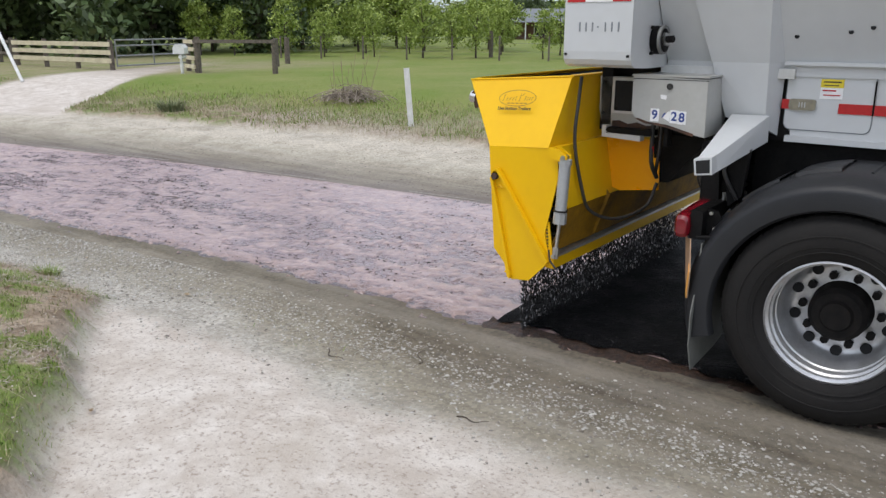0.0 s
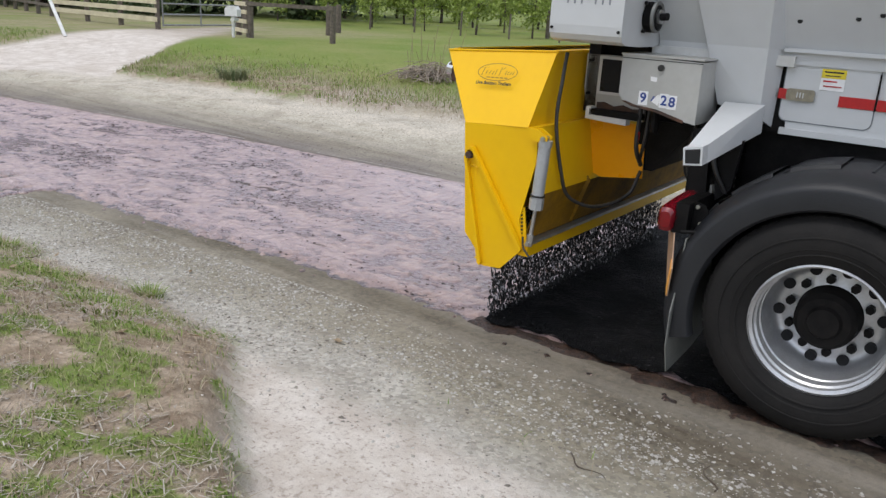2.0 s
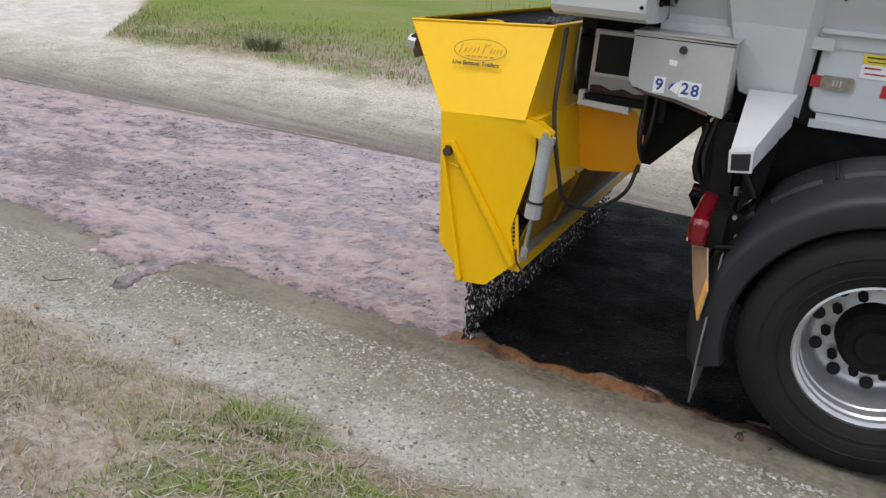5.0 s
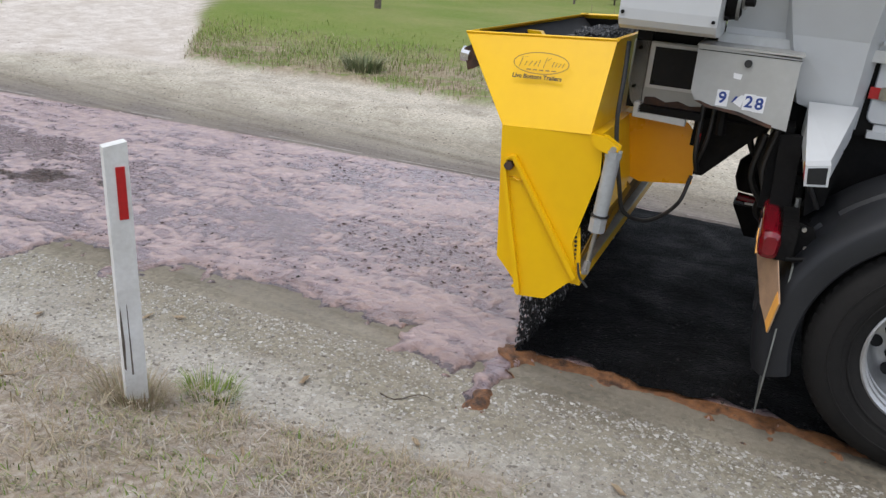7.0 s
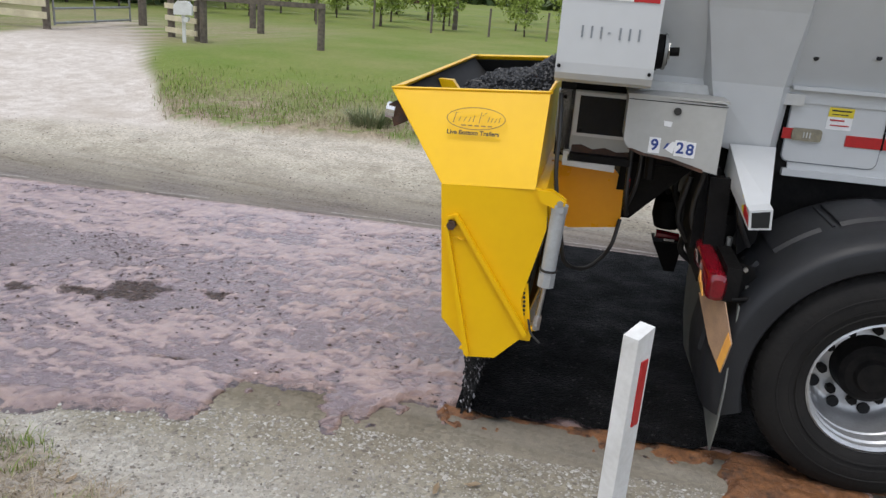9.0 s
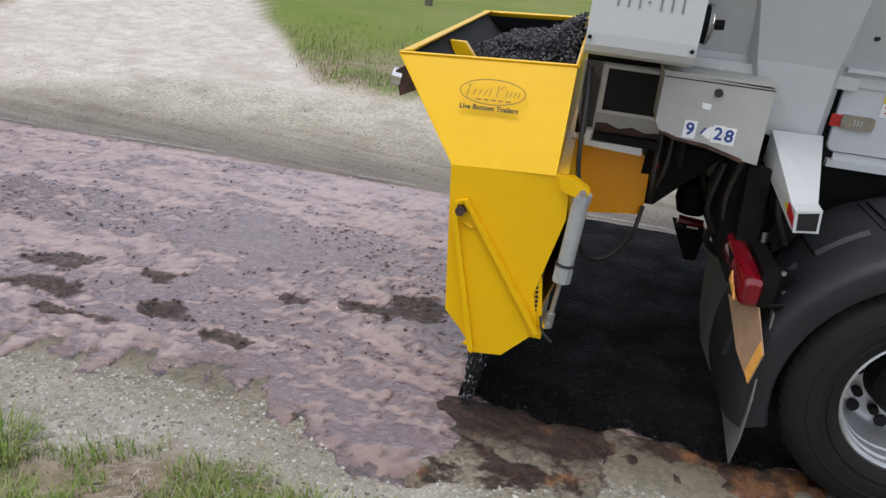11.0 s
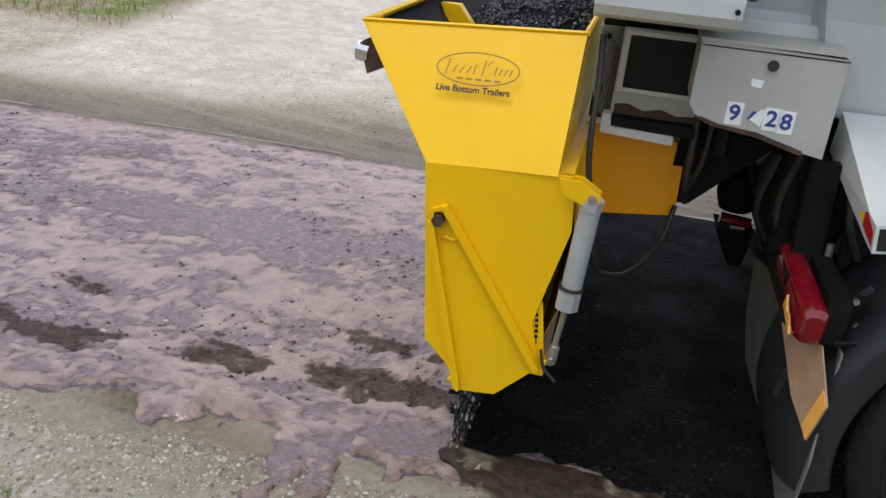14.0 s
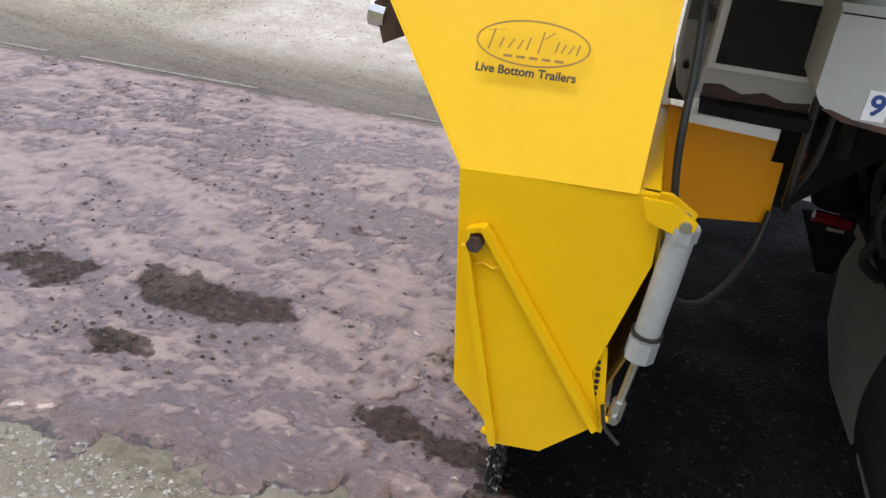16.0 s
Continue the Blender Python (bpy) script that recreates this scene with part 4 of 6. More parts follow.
# Two dark blocks added to stand for the shade between hopper and frame.
part("frame_shade_block", boxed(0.35, 0.98, 0.565, 0.7, 1.12, 1.5), BLACK_STEEL, truck, "added dark block for the shade behind the frame", bevel=0.004)
part("gap_shade_block", boxed(0.337, 0.4, 0.5, 0.56, 1.13, 1.46), BLACK_STEEL, truck)
part("grime_edge", side([(0.41, 1.15), (0.655, 1.14), (0.655, 1.172), (0.6, 1.165), (0.55, 1.18), (0.5, 1.168), (0.45, 1.185), (0.41, 1.18)], 0.4965, 0.501), RUST, frame_plate, "dark rust along the lower edge")

# square end box with plate characters as bars
PB = [(0.56, 1.468), (0.3, 1.468), (0.16, 1.474), (0.118, 1.488), (0.1, 1.512), (0.096, 1.55), (0.096, 1.98), (0.56, 1.98)]
mbox = part("end_box", loft([[(x, y, z) for y, z in PB] for x in (0.322, 0.674)]), WHITE, truck, "white square end box above the spreader", bevel=0.004)
for k, (w, h) in enumerate(((0.02, 0.042), (0.026, 0.042), (0.024, 0.042), (0.012, 0.006), (0.024, 0.042), (0.024, 0.042), (0.024, 0.042))):
    x = 0.395 + 0.0335 * k
    part("character_bar", boxed(x, x + w * 0.8, 0.0935, 0.0965, 1.662 - h / 2, 1.662 + h / 2) if k == 3 else boxed(x + 0.006, x + 0.013, 0.0935, 0.0965, 1.662 - h / 2, 1.662 + h / 2), GREY_INK, mbox)
for x0, x1, m in ((0.335, 0.43, RED), (0.43, 0.57, WHITE_TAPE), (0.57, 0.66, RED)):
    part("reflector_strip", boxed(x0, x1, 0.0925, 0.0965, 1.775, 1.83), m, mbox)
for x, z in ((0.335, 1.535), (0.66, 1.53)):
    part("bolt", disc((x, 0.097, z), 0.007, -0.006, sides=8), BLACK_STEEL, mbox)
gear = part("bearing", rod([(0.676, 0.36, 1.6), (0.69, 0.36, 1.6), (0.72, 0.355, 1.602), (0.73, 0.355, 1.603)], [0.066, 0.068, 0.064, 0.05], 22), BLACK_STEEL, truck, "dark shaft bearing", smooth=True)
part("ring", spin([(0.054, 0.0), (0.054, -0.012), (0.068, -0.012), (0.07, 0.0)], 24), GALV, gear, "worn grey ring").matrix_basis = pose(0.716, 0.355, 1.602, 0, 0, 90)
part("flange", rod([(0.73, 0.352, 1.603), (0.742, 0.35, 1.604)], 0.034, 6), STEEL, gear)
part("shaft", rod([(0.742, 0.35, 1.604), (0.775, 0.345, 1.606)], 0.017, 10), BLACK_STEEL, gear)
for k in range(4):
    part("bolt", disc((0.68, 0.36 + 0.085 * math.cos(0.8 + 1.57 * k), 1.6 + 0.085 * math.sin(0.8 + 1.57 * k)), 0.009, 0.014, "x", 6), HUB, gear)

# tipper body
def body_y(z):
    return 0.53 - 0.55 * max(0.0, z - 1.5)


secs = []
for x in (0.68, 6.2):
    secs.append([(x, body_y(z), z) for z in (1.44, 1.5, 1.8, 2.2, 2.6)] + [(x, WIDE - body_y(z), z) for z in (2.6, 2.2, 1.8, 1.5, 1.44)])
body = part("tipper_body", loft(secs), WHITE, truck, "white steel tipper body with dark weep holes")
part("tail_sill", boxed(0.66, 1.3, 0.5, 1.95, 1.43, 1.475), WHITE_DIRTY, body, bevel=0.006)
part("rib", loft([[(0.79, 0.2, 2.1), (1.2, 0.16, 2.1), (1.26, 0.4, 2.1), (0.75, 0.4, 2.1)], [(0.86, 0.36, 1.78), (1.215, 0.33, 1.78), (1.27, 0.48, 1.78), (0.83, 0.48, 1.78)],
                  [(0.93, 0.46, 1.5), (1.2, 0.44, 1.5), (1.25, 0.54, 1.5), (0.9, 0.54, 1.5)], [(1.005, 0.5, 1.24), (1.2, 0.48, 1.2), (1.24, 0.56, 1.16), (0.99, 0.56, 1.24)]]), WHITE, body, "broad tapering body rib", bevel=0.03)
for x, z in ((1.3, 1.62), (1.52, 1.64), (1.605, 1.658), (0.99, 1.64)):
    part("weep_hole", disc((x, body_y(z) + 0.004, z), 0.011, -0.007, sides=7), DARK, body)
skirt = part("side_panel", side([(1.27, 1.5), (6.2, 1.5), (6.2, 1.165), (1.3, 1.165)], 0.545, 0.6), WHITE, truck, "white lower side panel with reflective tape", bevel=0.004)
part("ledge", boxed(1.25, 6.2, 0.5, 0.6, 1.492, 1.508), WHITE, skirt, bevel=0.004)
part("bottom_flange", boxed(1.28, 6.2, 0.528, 0.62, 1.14, 1.168), WHITE, skirt, bevel=0.004)


def round_rect(x0, x1, z0, z1, r, n=5):
    out = []
    for cx, cz, a in ((x1 - r, z1 - r, 0), (x0 + r, z1 - r, 90), (x0 + r, z0 + r, 180), (x1 - r, z0 + r, 270)):
        out += [(cx + r * math.cos(radians(a + 90 * k / n)), cz + r * math.sin(radians(a + 90 * k / n))) for k in range(n + 1)]
    return out


part("hatch_seam", side(round_rect(1.2635, 1.6365, 1.1955, 1.4665, 0.033), 0.5425, 0.547), GREY_INK, skirt)
hatch = part("hatch", side(round_rect(1.268, 1.632, 1.2, 1.462, 0.03), 0.539, 0.546), WHITE, skirt, "white access hatch", bevel=0.002)
part("hatch_latch", rod([(1.634, 0.535, 1.43), (1.636, 0.535, 1.28)], 0.004, 6), BLACK_STEEL, hatch)
for x0, x1, m in ((1.495, 1.632, RED), (1.64, 1.765, RED), (1.765, 1.915, WHITE_TAPE), (1.915, 2.05, RED), (2.05, 2.2, WHITE_TAPE)):
    part("reflector_strip", boxed(x0, x1, 0.5345, 0.5385 if x1 < 1.64 else 0.5445, 1.282, 1.327), m, skirt)
side_lamp = part("side_lamp", side(round_rect(1.285, 1.4, 1.29, 1.34, 0.012, 3), 0.522, 0.54), LENS_GREY, skirt, "grey side marker lamp", bevel=0.004)
part("reflector_strip", boxed(1.25, 1.29, 0.533, 0.538, 1.292, 1.336), RED, skirt)
for k in range(3):
    part("lens_bar", boxed(1.328 + 0.012 * k, 1.333 + 0.012 * k, 0.52, 0.523, 1.303, 1.326), ALU, side_lamp)
stick = part("warning_sticker", boxed(1.41, 1.505, 0.5355, 0.5385, 1.345, 1.432), WHITE_TAPE, skirt, "yellow and white warning sticker")
part("sticker_head", boxed(1.41, 1.505, 0.5342, 0.5365, 1.396, 1.433), YELLOW_TAPE, stick)
for k in range(4):
    part("text_bar", boxed(1.42 + 0.004 * (k % 2), 1.495 - 0.01 * (k % 3), 0.5335, 0.536, (1.418, 1.404, 1.38, 1.36)[k], (1.424, 1.408, 1.386, 1.365)[k]), BLACK_INK if k < 2 else RED, stick)

# tapering arm with an open square tube end
AT, AB = [(1.045, 0.47, 1.257), (1.222, 0.46, 1.262), (1.225, 0.47, 1.14), (1.045, 0.48, 1.135)], [(1.062, 0.02, 1.112), (1.14, 0.02, 1.127), (1.147, 0.02, 1.052), (1.072, 0.02, 1.042)]
arm = part("arm", loft([AT, AB, [(x, -0.045, z - 0.004) for x, _, z in AB]]), WHITE, truck, "white tapering steel arm with an open square end", bevel=0.003)
cx, cz = sum(p[0] for p in AB) / 4, sum(p[2] for p in AB) / 4 - 0.004
part("open_end", plate([(cx + (x - cx) * 0.78, -0.0475, cz + (z - 0.004 - cz) * 0.78) for x, _, z in AB], (0, 0.003, 0)), DARK, arm)
part("reflector", plate([(1.0605, 0.06, 1.12), (1.0645, -0.03, 1.085), (1.0695, -0.03, 1.05), (1.065, 0.06, 1.07)], (0.003, 0, 0)), RED, arm)
part("reflector", plate([(1.0585, 0.1, 1.135), (1.0605, 0.062, 1.12), (1.065, 0.062, 1.07), (1.063, 0.1, 1.085)], (0.003, 0, 0)), YELLOW_TAPE, arm)

# running gear
WX, WZ, WR = 1.674, 0.466, 0.463
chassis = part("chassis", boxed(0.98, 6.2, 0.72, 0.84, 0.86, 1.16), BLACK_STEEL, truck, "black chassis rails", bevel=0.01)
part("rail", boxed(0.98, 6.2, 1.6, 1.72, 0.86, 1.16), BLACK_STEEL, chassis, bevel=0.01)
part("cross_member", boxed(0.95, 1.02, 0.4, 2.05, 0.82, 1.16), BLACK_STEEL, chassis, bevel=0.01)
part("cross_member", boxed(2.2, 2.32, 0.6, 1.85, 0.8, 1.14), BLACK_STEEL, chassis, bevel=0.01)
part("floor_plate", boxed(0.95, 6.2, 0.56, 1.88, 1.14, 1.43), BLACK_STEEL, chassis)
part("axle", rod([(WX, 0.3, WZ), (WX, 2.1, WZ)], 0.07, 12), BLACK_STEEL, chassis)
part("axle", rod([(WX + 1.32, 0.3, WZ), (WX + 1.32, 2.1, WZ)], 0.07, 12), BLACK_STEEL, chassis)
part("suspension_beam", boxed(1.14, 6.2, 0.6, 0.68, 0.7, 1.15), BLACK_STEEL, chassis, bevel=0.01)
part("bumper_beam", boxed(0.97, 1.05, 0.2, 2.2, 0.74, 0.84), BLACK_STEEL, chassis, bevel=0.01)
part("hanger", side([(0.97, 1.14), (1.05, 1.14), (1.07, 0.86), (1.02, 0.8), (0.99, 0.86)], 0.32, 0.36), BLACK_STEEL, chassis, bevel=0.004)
for pts, r in (([(0.96, 0.4, 1.14), (0.94, 0.42, 0.96), (1.0, 0.44, 0.82), (1.1, 0.46, 0.8)], 0.012), ([(1.08, 0.3, 1.14), (1.1, 0.28, 1.0), (1.16, 0.3, 0.88)], 0.01),
               ([(0.92, 0.5, 1.1), (0.9, 0.52, 0.92), (0.96, 0.56, 0.8)], 0.014)):
    part("air_line", rod(curve(pts), r, 7), HOSE, chassis, smooth=True)
part("bracket", side([(1.08, 1.1), (1.2, 1.12), (1.18, 0.9), (1.12, 0.84)], 0.3, 0.33), BLACK_STEEL, chassis, bevel=0.004)
plate_ = part("spring_hanger", side([(0.95, 1.14), (1.2, 1.14), (1.22, 0.9), (1.13, 0.8), (1.0, 0.78), (0.96, 0.86)], 0.7, 0.72), BLACK_STEEL, chassis, bevel=0.004)
for x, z in ((1.021, 0.819), (1.022, 0.86), (1.079, 0.881), (1.08, 0.84), (1.15, 0.87), (1.04, 0.93)):
    part("bolt", disc((x, 0.702, z), 0.012, -0.018, sides=6), STEEL, plate_, "worn bright bolt head")
part("rubber_bush", disc((1.12, 0.7, 0.96), 0.045, -0.06, sides=18), BLACK_STEEL, plate_)
for x0, y0, z0_, x1, y1, z1 in ((0.98, 0.5, 1.13, 0.99, 0.52, 0.87), (1.03, 0.42, 1.13, 1.02, 0.44, 0.9), (1.1, 0.4, 1.12, 1.12, 0.38, 0.86)):
    part("air_line", rod(curve([(x0, y0, z0_), ((x0 + x1) / 2 + 0.03, y0, (z0_ + z1) / 2), (x1, y1, z1)]), 0.013, 8), HOSE, chassis, smooth=True)
part("valve_body", boxed(1.01, 1.1, 0.38, 0.46, 0.86, 0.98), BLACK_STEEL, chassis, bevel=0.01)
part("valve_cap", disc((1.055, 0.382, 0.92), 0.03, -0.02, sides=14), HUB, chassis)
part("hanging_bolt", rod([(1.09, 0.34, 0.9), (1.092, 0.34, 0.86)], 0.012, 6), GALV, chassis, "bright steel bolt")
hitch = part("coupling", rod([(0.91, 0.98, 0.92), (0.91, 0.98, 0.88), (0.91, 0.98, 0.8), (0.91, 0.98, 0.74)], [0.035, 0.075, 0.08, 0.06], 12), BLACK_STEEL, chassis, "black tow coupling with a red pin", smooth=True)
part("pin", rod([(0.86, 0.93, 0.715), (0.97, 0.93, 0.705)], 0.02, 8), RED_LENS, hitch, "dark red pin")
part("guide_jaw", loft([[(0.85, 0.9, 0.68), (0.99, 0.9, 0.68), (0.99, 1.05, 0.68), (0.85, 1.05, 0.68)], [(0.93, 0.95, 0.52), (0.98, 0.95, 0.52), (0.98, 1.01, 0.52), (0.93, 1.01, 0.52)]]), BLACK_STEEL, hitch, bevel=0.02)
for pts in ([(0.93, 0.8, 1.12), (0.9, 0.82, 0.98), (0.95, 0.86, 0.85)], [(0.97, 0.7, 1.12), (0.93, 0.72, 0.95), (0.98, 0.74, 0.78)], [(0.88, 0.9, 1.12), (0.86, 0.92, 1.0), (0.9, 0.96, 0.9)], [(0.99, 0.62, 0.9), (0.95, 0.66, 0.74), (1.02, 0.7, 0.66)]):
    part("hose", rod(curve(pts), 0.015, 8), HOSE, hitch, smooth=True)
part("bright_edge", boxed(0.9, 0.95, 0.895, 0.9, 0.69, 0.7), STEEL, hitch)
part("air_tank", rod([(1.2, 0.95, 1.0), (1.2, 1.5, 1.0)], 0.12, 14), BLACK_STEEL, chassis)


def wheel_at(x, y, flip):
    """A dished rim with vent holes; tyre, hub and nuts are its pieces."""
    k = -1 if flip else 1
    rim_p = [(0.262, -0.004), (0.269, 0.0), (0.27, 0.01), (0.262, 0.016), (0.252, 0.02), (0.251, 0.042), (0.243, 0.05), (0.242, 0.085), (0.246, 0.09), (0.246, 0.1), (0.24, 0.106), (0.238, 0.14), (0.232, 0.19), (0.222, 0.222), (0.202, 0.238), (0.185, 0.24), (0.13, 0.228), (0.122, 0.25), (0.24, 0.29)]
    w = part("wheel", spin([(r, k * q) for r, q in rim_p], 48), ALU, truck, "dull aluminium truck wheel with round vent holes", smooth=True)
    tyre_p = [(0.264, 0.008), (0.278, -0.004), (0.3, -0.016), (0.345, -0.026), (0.395, -0.023), (0.432, -0.009), (0.451, 0.012), (WR - 0.004, 0.03), (WR, 0.06), (WR, 0.1), (WR - 0.012, 0.102), (WR - 0.012, 0.112), (WR, 0.114), (WR, 0.17), (WR - 0.012, 0.172), (WR - 0.012, 0.182), (WR, 0.184), (WR - 0.004, 0.235), (0.42, 0.262), (0.3, 0.26)]
    part("tyre", spin([(r, k * q) for r, q in tyre_p], 72), RUBBER, w, "black truck tyre", smooth=True)
    lugs = bmesh.new()
    for i in range(64):
        a = 2 * math.pi * i / 64
        c, d = Vector((math.cos(a), 0, math.sin(a))), Vector((-math.sin(a), 0, math.cos(a)))
        q = [lugs.verts.new(c * r + d * w + Vector((0, k * y_, 0))) for w in (-0.013, 0.013) for r, y_ in ((WR - 0.02, 0.004), (WR - 0.004, 0.02), (WR + 0.002, 0.06), (WR - 0.02, 0.06))]
        for f in ((0, 1, 5, 4), (1, 2, 6, 5), (2, 3, 7, 6), (0, 4, 7, 3), (0, 3, 2, 1), (4, 5, 6, 7)):
            lugs.faces.new([q[j] for j in f])
    part("tread", lugs, RUBBER, w)
    for r in (0.305, 0.328):
        part("sidewall_ring", spin([(r, k * -0.016), (r + 0.002, k * -0.0235), (r + 0.006, k * -0.0255), (r + 0.009, k * -0.019)], 72), RUBBER, w)
    part("sidewall_ring", spin([(0.374, k * -0.0235), (0.376, k * -0.0275), (0.38, k * -0.0275), (0.382, k * -0.0235)], 72), RUBBER, w)
    part("hub", rod([(0, k * 0.25, 0), (0, k * 0.22, 0), (0, k * 0.14, 0), (0, k * 0.12, 0)], [0.13, 0.127, 0.12, 0.1], 28), HUB, w, "greasy black hub", smooth=True)
    part("hub_cap", rod([(0, k * 0.122, 0), (0, k * 0.1, 0)], [0.07, 0.06], 20), HUB, w, smooth=True)
    for i in range(10):
        a = 2 * math.pi * i / 10
        part("nut", disc((0.158 * math.cos(a), k * 0.24, 0.158 * math.sin(a)), 0.0185, k * -0.04, sides=6), HUB, w)
        a += math.pi / 10
        part("vent_hole", rod([(0.2 * math.cos(a), k * 0.245, 0.2 * math.sin(a)), (0.198 * math.cos(a), k * 0.226, 0.198 * math.sin(a))], 0.024, 14), DARK, w, "vent hole, its inner shade a near-black disc")
    w.matrix_basis = pose(x, y, WZ)
    return w


WHEELS = [wheel_at(WX, 0.025, False), wheel_at(WX + 1.32, 0.025, False), wheel_at(WX, WIDE - 0.025, True)]


def mudguard(x):
    lip = [(0.5, 0.04), (0.504, 0.008), (0.514, -0.004), (0.585, -0.012), (0.6, -0.006), (0.618, 0.02), (0.64, 0.07), (0.648, 0.13), (0.65, 0.2), (0.65, 0.5), (0.64, 0.5), (0.639, 0.2), (0.628, 0.075), (0.6, 0.02), (0.585, 0.004), (0.518, 0.012), (0.51, 0.04)]
    g = part("mudguard", spin(lip, 48, 4, 196), PLASTIC, truck, "dark grey plastic mudguard", smooth=True)
    g.matrix_basis = pose(x, 0.0, 0.44)
    for a in range(30, 170, 28):
        c = Vector((math.cos(radians(a)), 0, math.sin(radians(a))))
        part("moulded_rib", rod([tuple(c * 0.649 + Vector((0, 0.17, 0))), tuple(c * 0.65 + Vector((0, 0.47, 0)))], 0.007, 6), PLASTIC, g)
    for a0, a1 in ((96, 112), (118, 134), (140, 156), (162, 178), (60, 76), (36, 52)):
        part("moulded_step", spin([(0.648, 0.16), (0.662, 0.175), (0.662, 0.44), (0.648, 0.46)], 6, a0, a1), PLASTIC, g)
    return g


mudguard(WX + 0.006)
for wx in (WX, WX + 1.32):
    arch = [(wx + 0.595 * math.cos(radians(a)), 0.5 + 0.595 * math.sin(radians(a))) for a in range(0, 181, 12)]
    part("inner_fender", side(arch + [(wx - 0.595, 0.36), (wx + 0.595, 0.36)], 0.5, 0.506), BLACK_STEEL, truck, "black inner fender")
mudguard(WX + 1.326)
# flaps, lamp and reflector boards behind the wheel, all facing the rear
def hung(name, outline, x, bow, material, label):
    """A sheet facing the rear: outline of (y, z), bowed along x below."""
    return part(name, loft([[(x + bow * (0.75 - z) ** 2 + 0.01 * math.sin(6 * y) + d, y, z) for y, z in outline] for d in (0.0, 0.006)]), material, truck, label, bevel=0.001)


hung("mud_flap", [(0.02, 0.72), (0.42, 0.74), (0.44, 0.47), (0.5, 0.3), (0.55, 0.155), (0.3, 0.13), (0.02, 0.1), (-0.03, 0.24), (-0.035, 0.4), (0.0, 0.52)], 1.106, 0.0, FLAP, "dark curled rubber mud flap")
hung("mud_flap", [(0.5, 0.8), (1.25, 0.8), (1.3, 0.4), (1.19, 0.21), (0.91, 0.15), (0.575, 0.17), (0.49, 0.42)], 1.085, 0.02, FLAP, "dark rubber mud flap")
board = part("reflector_board", plate([(0.981, 0.165, 0.708), (1.01, 0.108, 0.71), (1.055, 0.02, 0.735), (1.092, -0.055, 0.6), (1.079, -0.028, 0.466), (1.034, 0.062, 0.543)], (0.0045, 0.0022, 0)), TAN_BOARD, truck, "faded brown and orange reflector board")
part("orange_tip", plate([(1.08, -0.031, 0.635), (1.0915, -0.0545, 0.598), (1.0785, -0.0275, 0.468), (1.066, -0.003, 0.5)], (-0.0027, -0.0013, 0)), ORANGE, board, "orange reflective tip")
rings = []
for y, c, zc, q in ((-0.005, 1.016, 0.79, 0.6), (0.008, 1.015, 0.79, 0.9), (0.035, 1.013, 0.79, 1.0), (0.2, 1.008, 0.8, 1.0), (0.36, 1.004, 0.81, 0.95), (0.42, 1.003, 0.813, 0.8), (0.43, 1.003, 0.813, 0.55)):
    rings.append([(c + 0.038 * q * abs(math.cos(a)) ** 0.6 * math.copysign(1, math.cos(a)), y, zc + 0.057 * q * abs(math.sin(a)) ** 0.6 * math.copysign(1, math.sin(a))) for a in (k * math.pi / 8 + 0.01 for k in range(16))])
tl = part("tail_lamp", loft(rings), RED_LENS, truck, "long rounded dark red tail lamp with a cracked corner", smooth=True)
part("broken_corner", plate([(0.968, 0.15, 0.805), (0.969, 0.165, 0.765), (0.974, 0.05, 0.736), (0.973, 0.085, 0.775), (0.969, 0.11, 0.772)], (0.006, 0, 0)), ORANGE, tl, "cracked pale corner")
part("lamp_housing", boxed(1.045, 1.1, 0.03, 0.44, 0.735, 0.865), BLACK_STEEL, tl, bevel=0.006)
stay = part("lamp_bracket", side([(1.1, 0.87), (1.15, 0.86), (1.2, 0.76), (1.17, 0.735), (1.09, 0.735)], 0.09, 0.1), BLACK_STEEL, truck, "black steel lamp bracket", bevel=0.003)
part("bracket_bar", rod([(1.08, 0.03, 0.742), (1.175, 0.05, 0.755)], 0.009, 8), BLACK_STEEL, stay)
part("bracket_bar", rod([(1.175, 0.05, 0.755), (1.15, 0.3, 0.83)], 0.011, 8), BLACK_STEEL, stay)
for x, z in ((1.12, 0.85), (1.14, 0.78)):
    part("bolt", disc((x, 0.09, z), 0.009, -0.012, sides=6), STEEL, stay)

# ---- stone chips in the hopper ----
def chips(name, places, sizes, material, parent=None, seed=1, stretch=(1, 1, 1)):
    """Many small rough stones as one mesh."""
    rs = np.random.RandomState(seed)
    base = np.array([(1, 0, 0), (-1, 0, 0), (0, 1, 0), (0, -1, 0), (0, 0, 1), (0, 0, -1)], float)
    tri = np.array([(0, 2, 4), (2, 1, 4), (1, 3, 4), (3, 0, 4), (2, 0, 5), (1, 2, 5), (3, 1, 5), (0, 3, 5)])
    n = len(places)
    v = base[None] * rs.uniform(0.55, 1.2, (n, 6, 1)) + rs.uniform(-0.25, 0.25, (n, 6, 3))
    a = rs.uniform(0, 6.28, n)
    c, s = np.cos(a)[:, None], np.sin(a)[:, None]
    v = np.stack([v[..., 0] * c - v[..., 1] * s, v[..., 0] * s + v[..., 1] * c, v[..., 2]], -1) * np.asarray(stretch)
    v = v * np.asarray(sizes)[:, None, None] + np.asarray(places)[:, None]
    f = tri[None] + 6 * np.arange(n)[:, None, None]
    me = bpy.data.meshes.new(name)
    me.from_pydata(v.reshape(-1, 3).tolist(), [], f.reshape(-1, 3).tolist())
    me.materials.append(material)
    ob = new(name, me)
    ob.parent = parent
    return ob


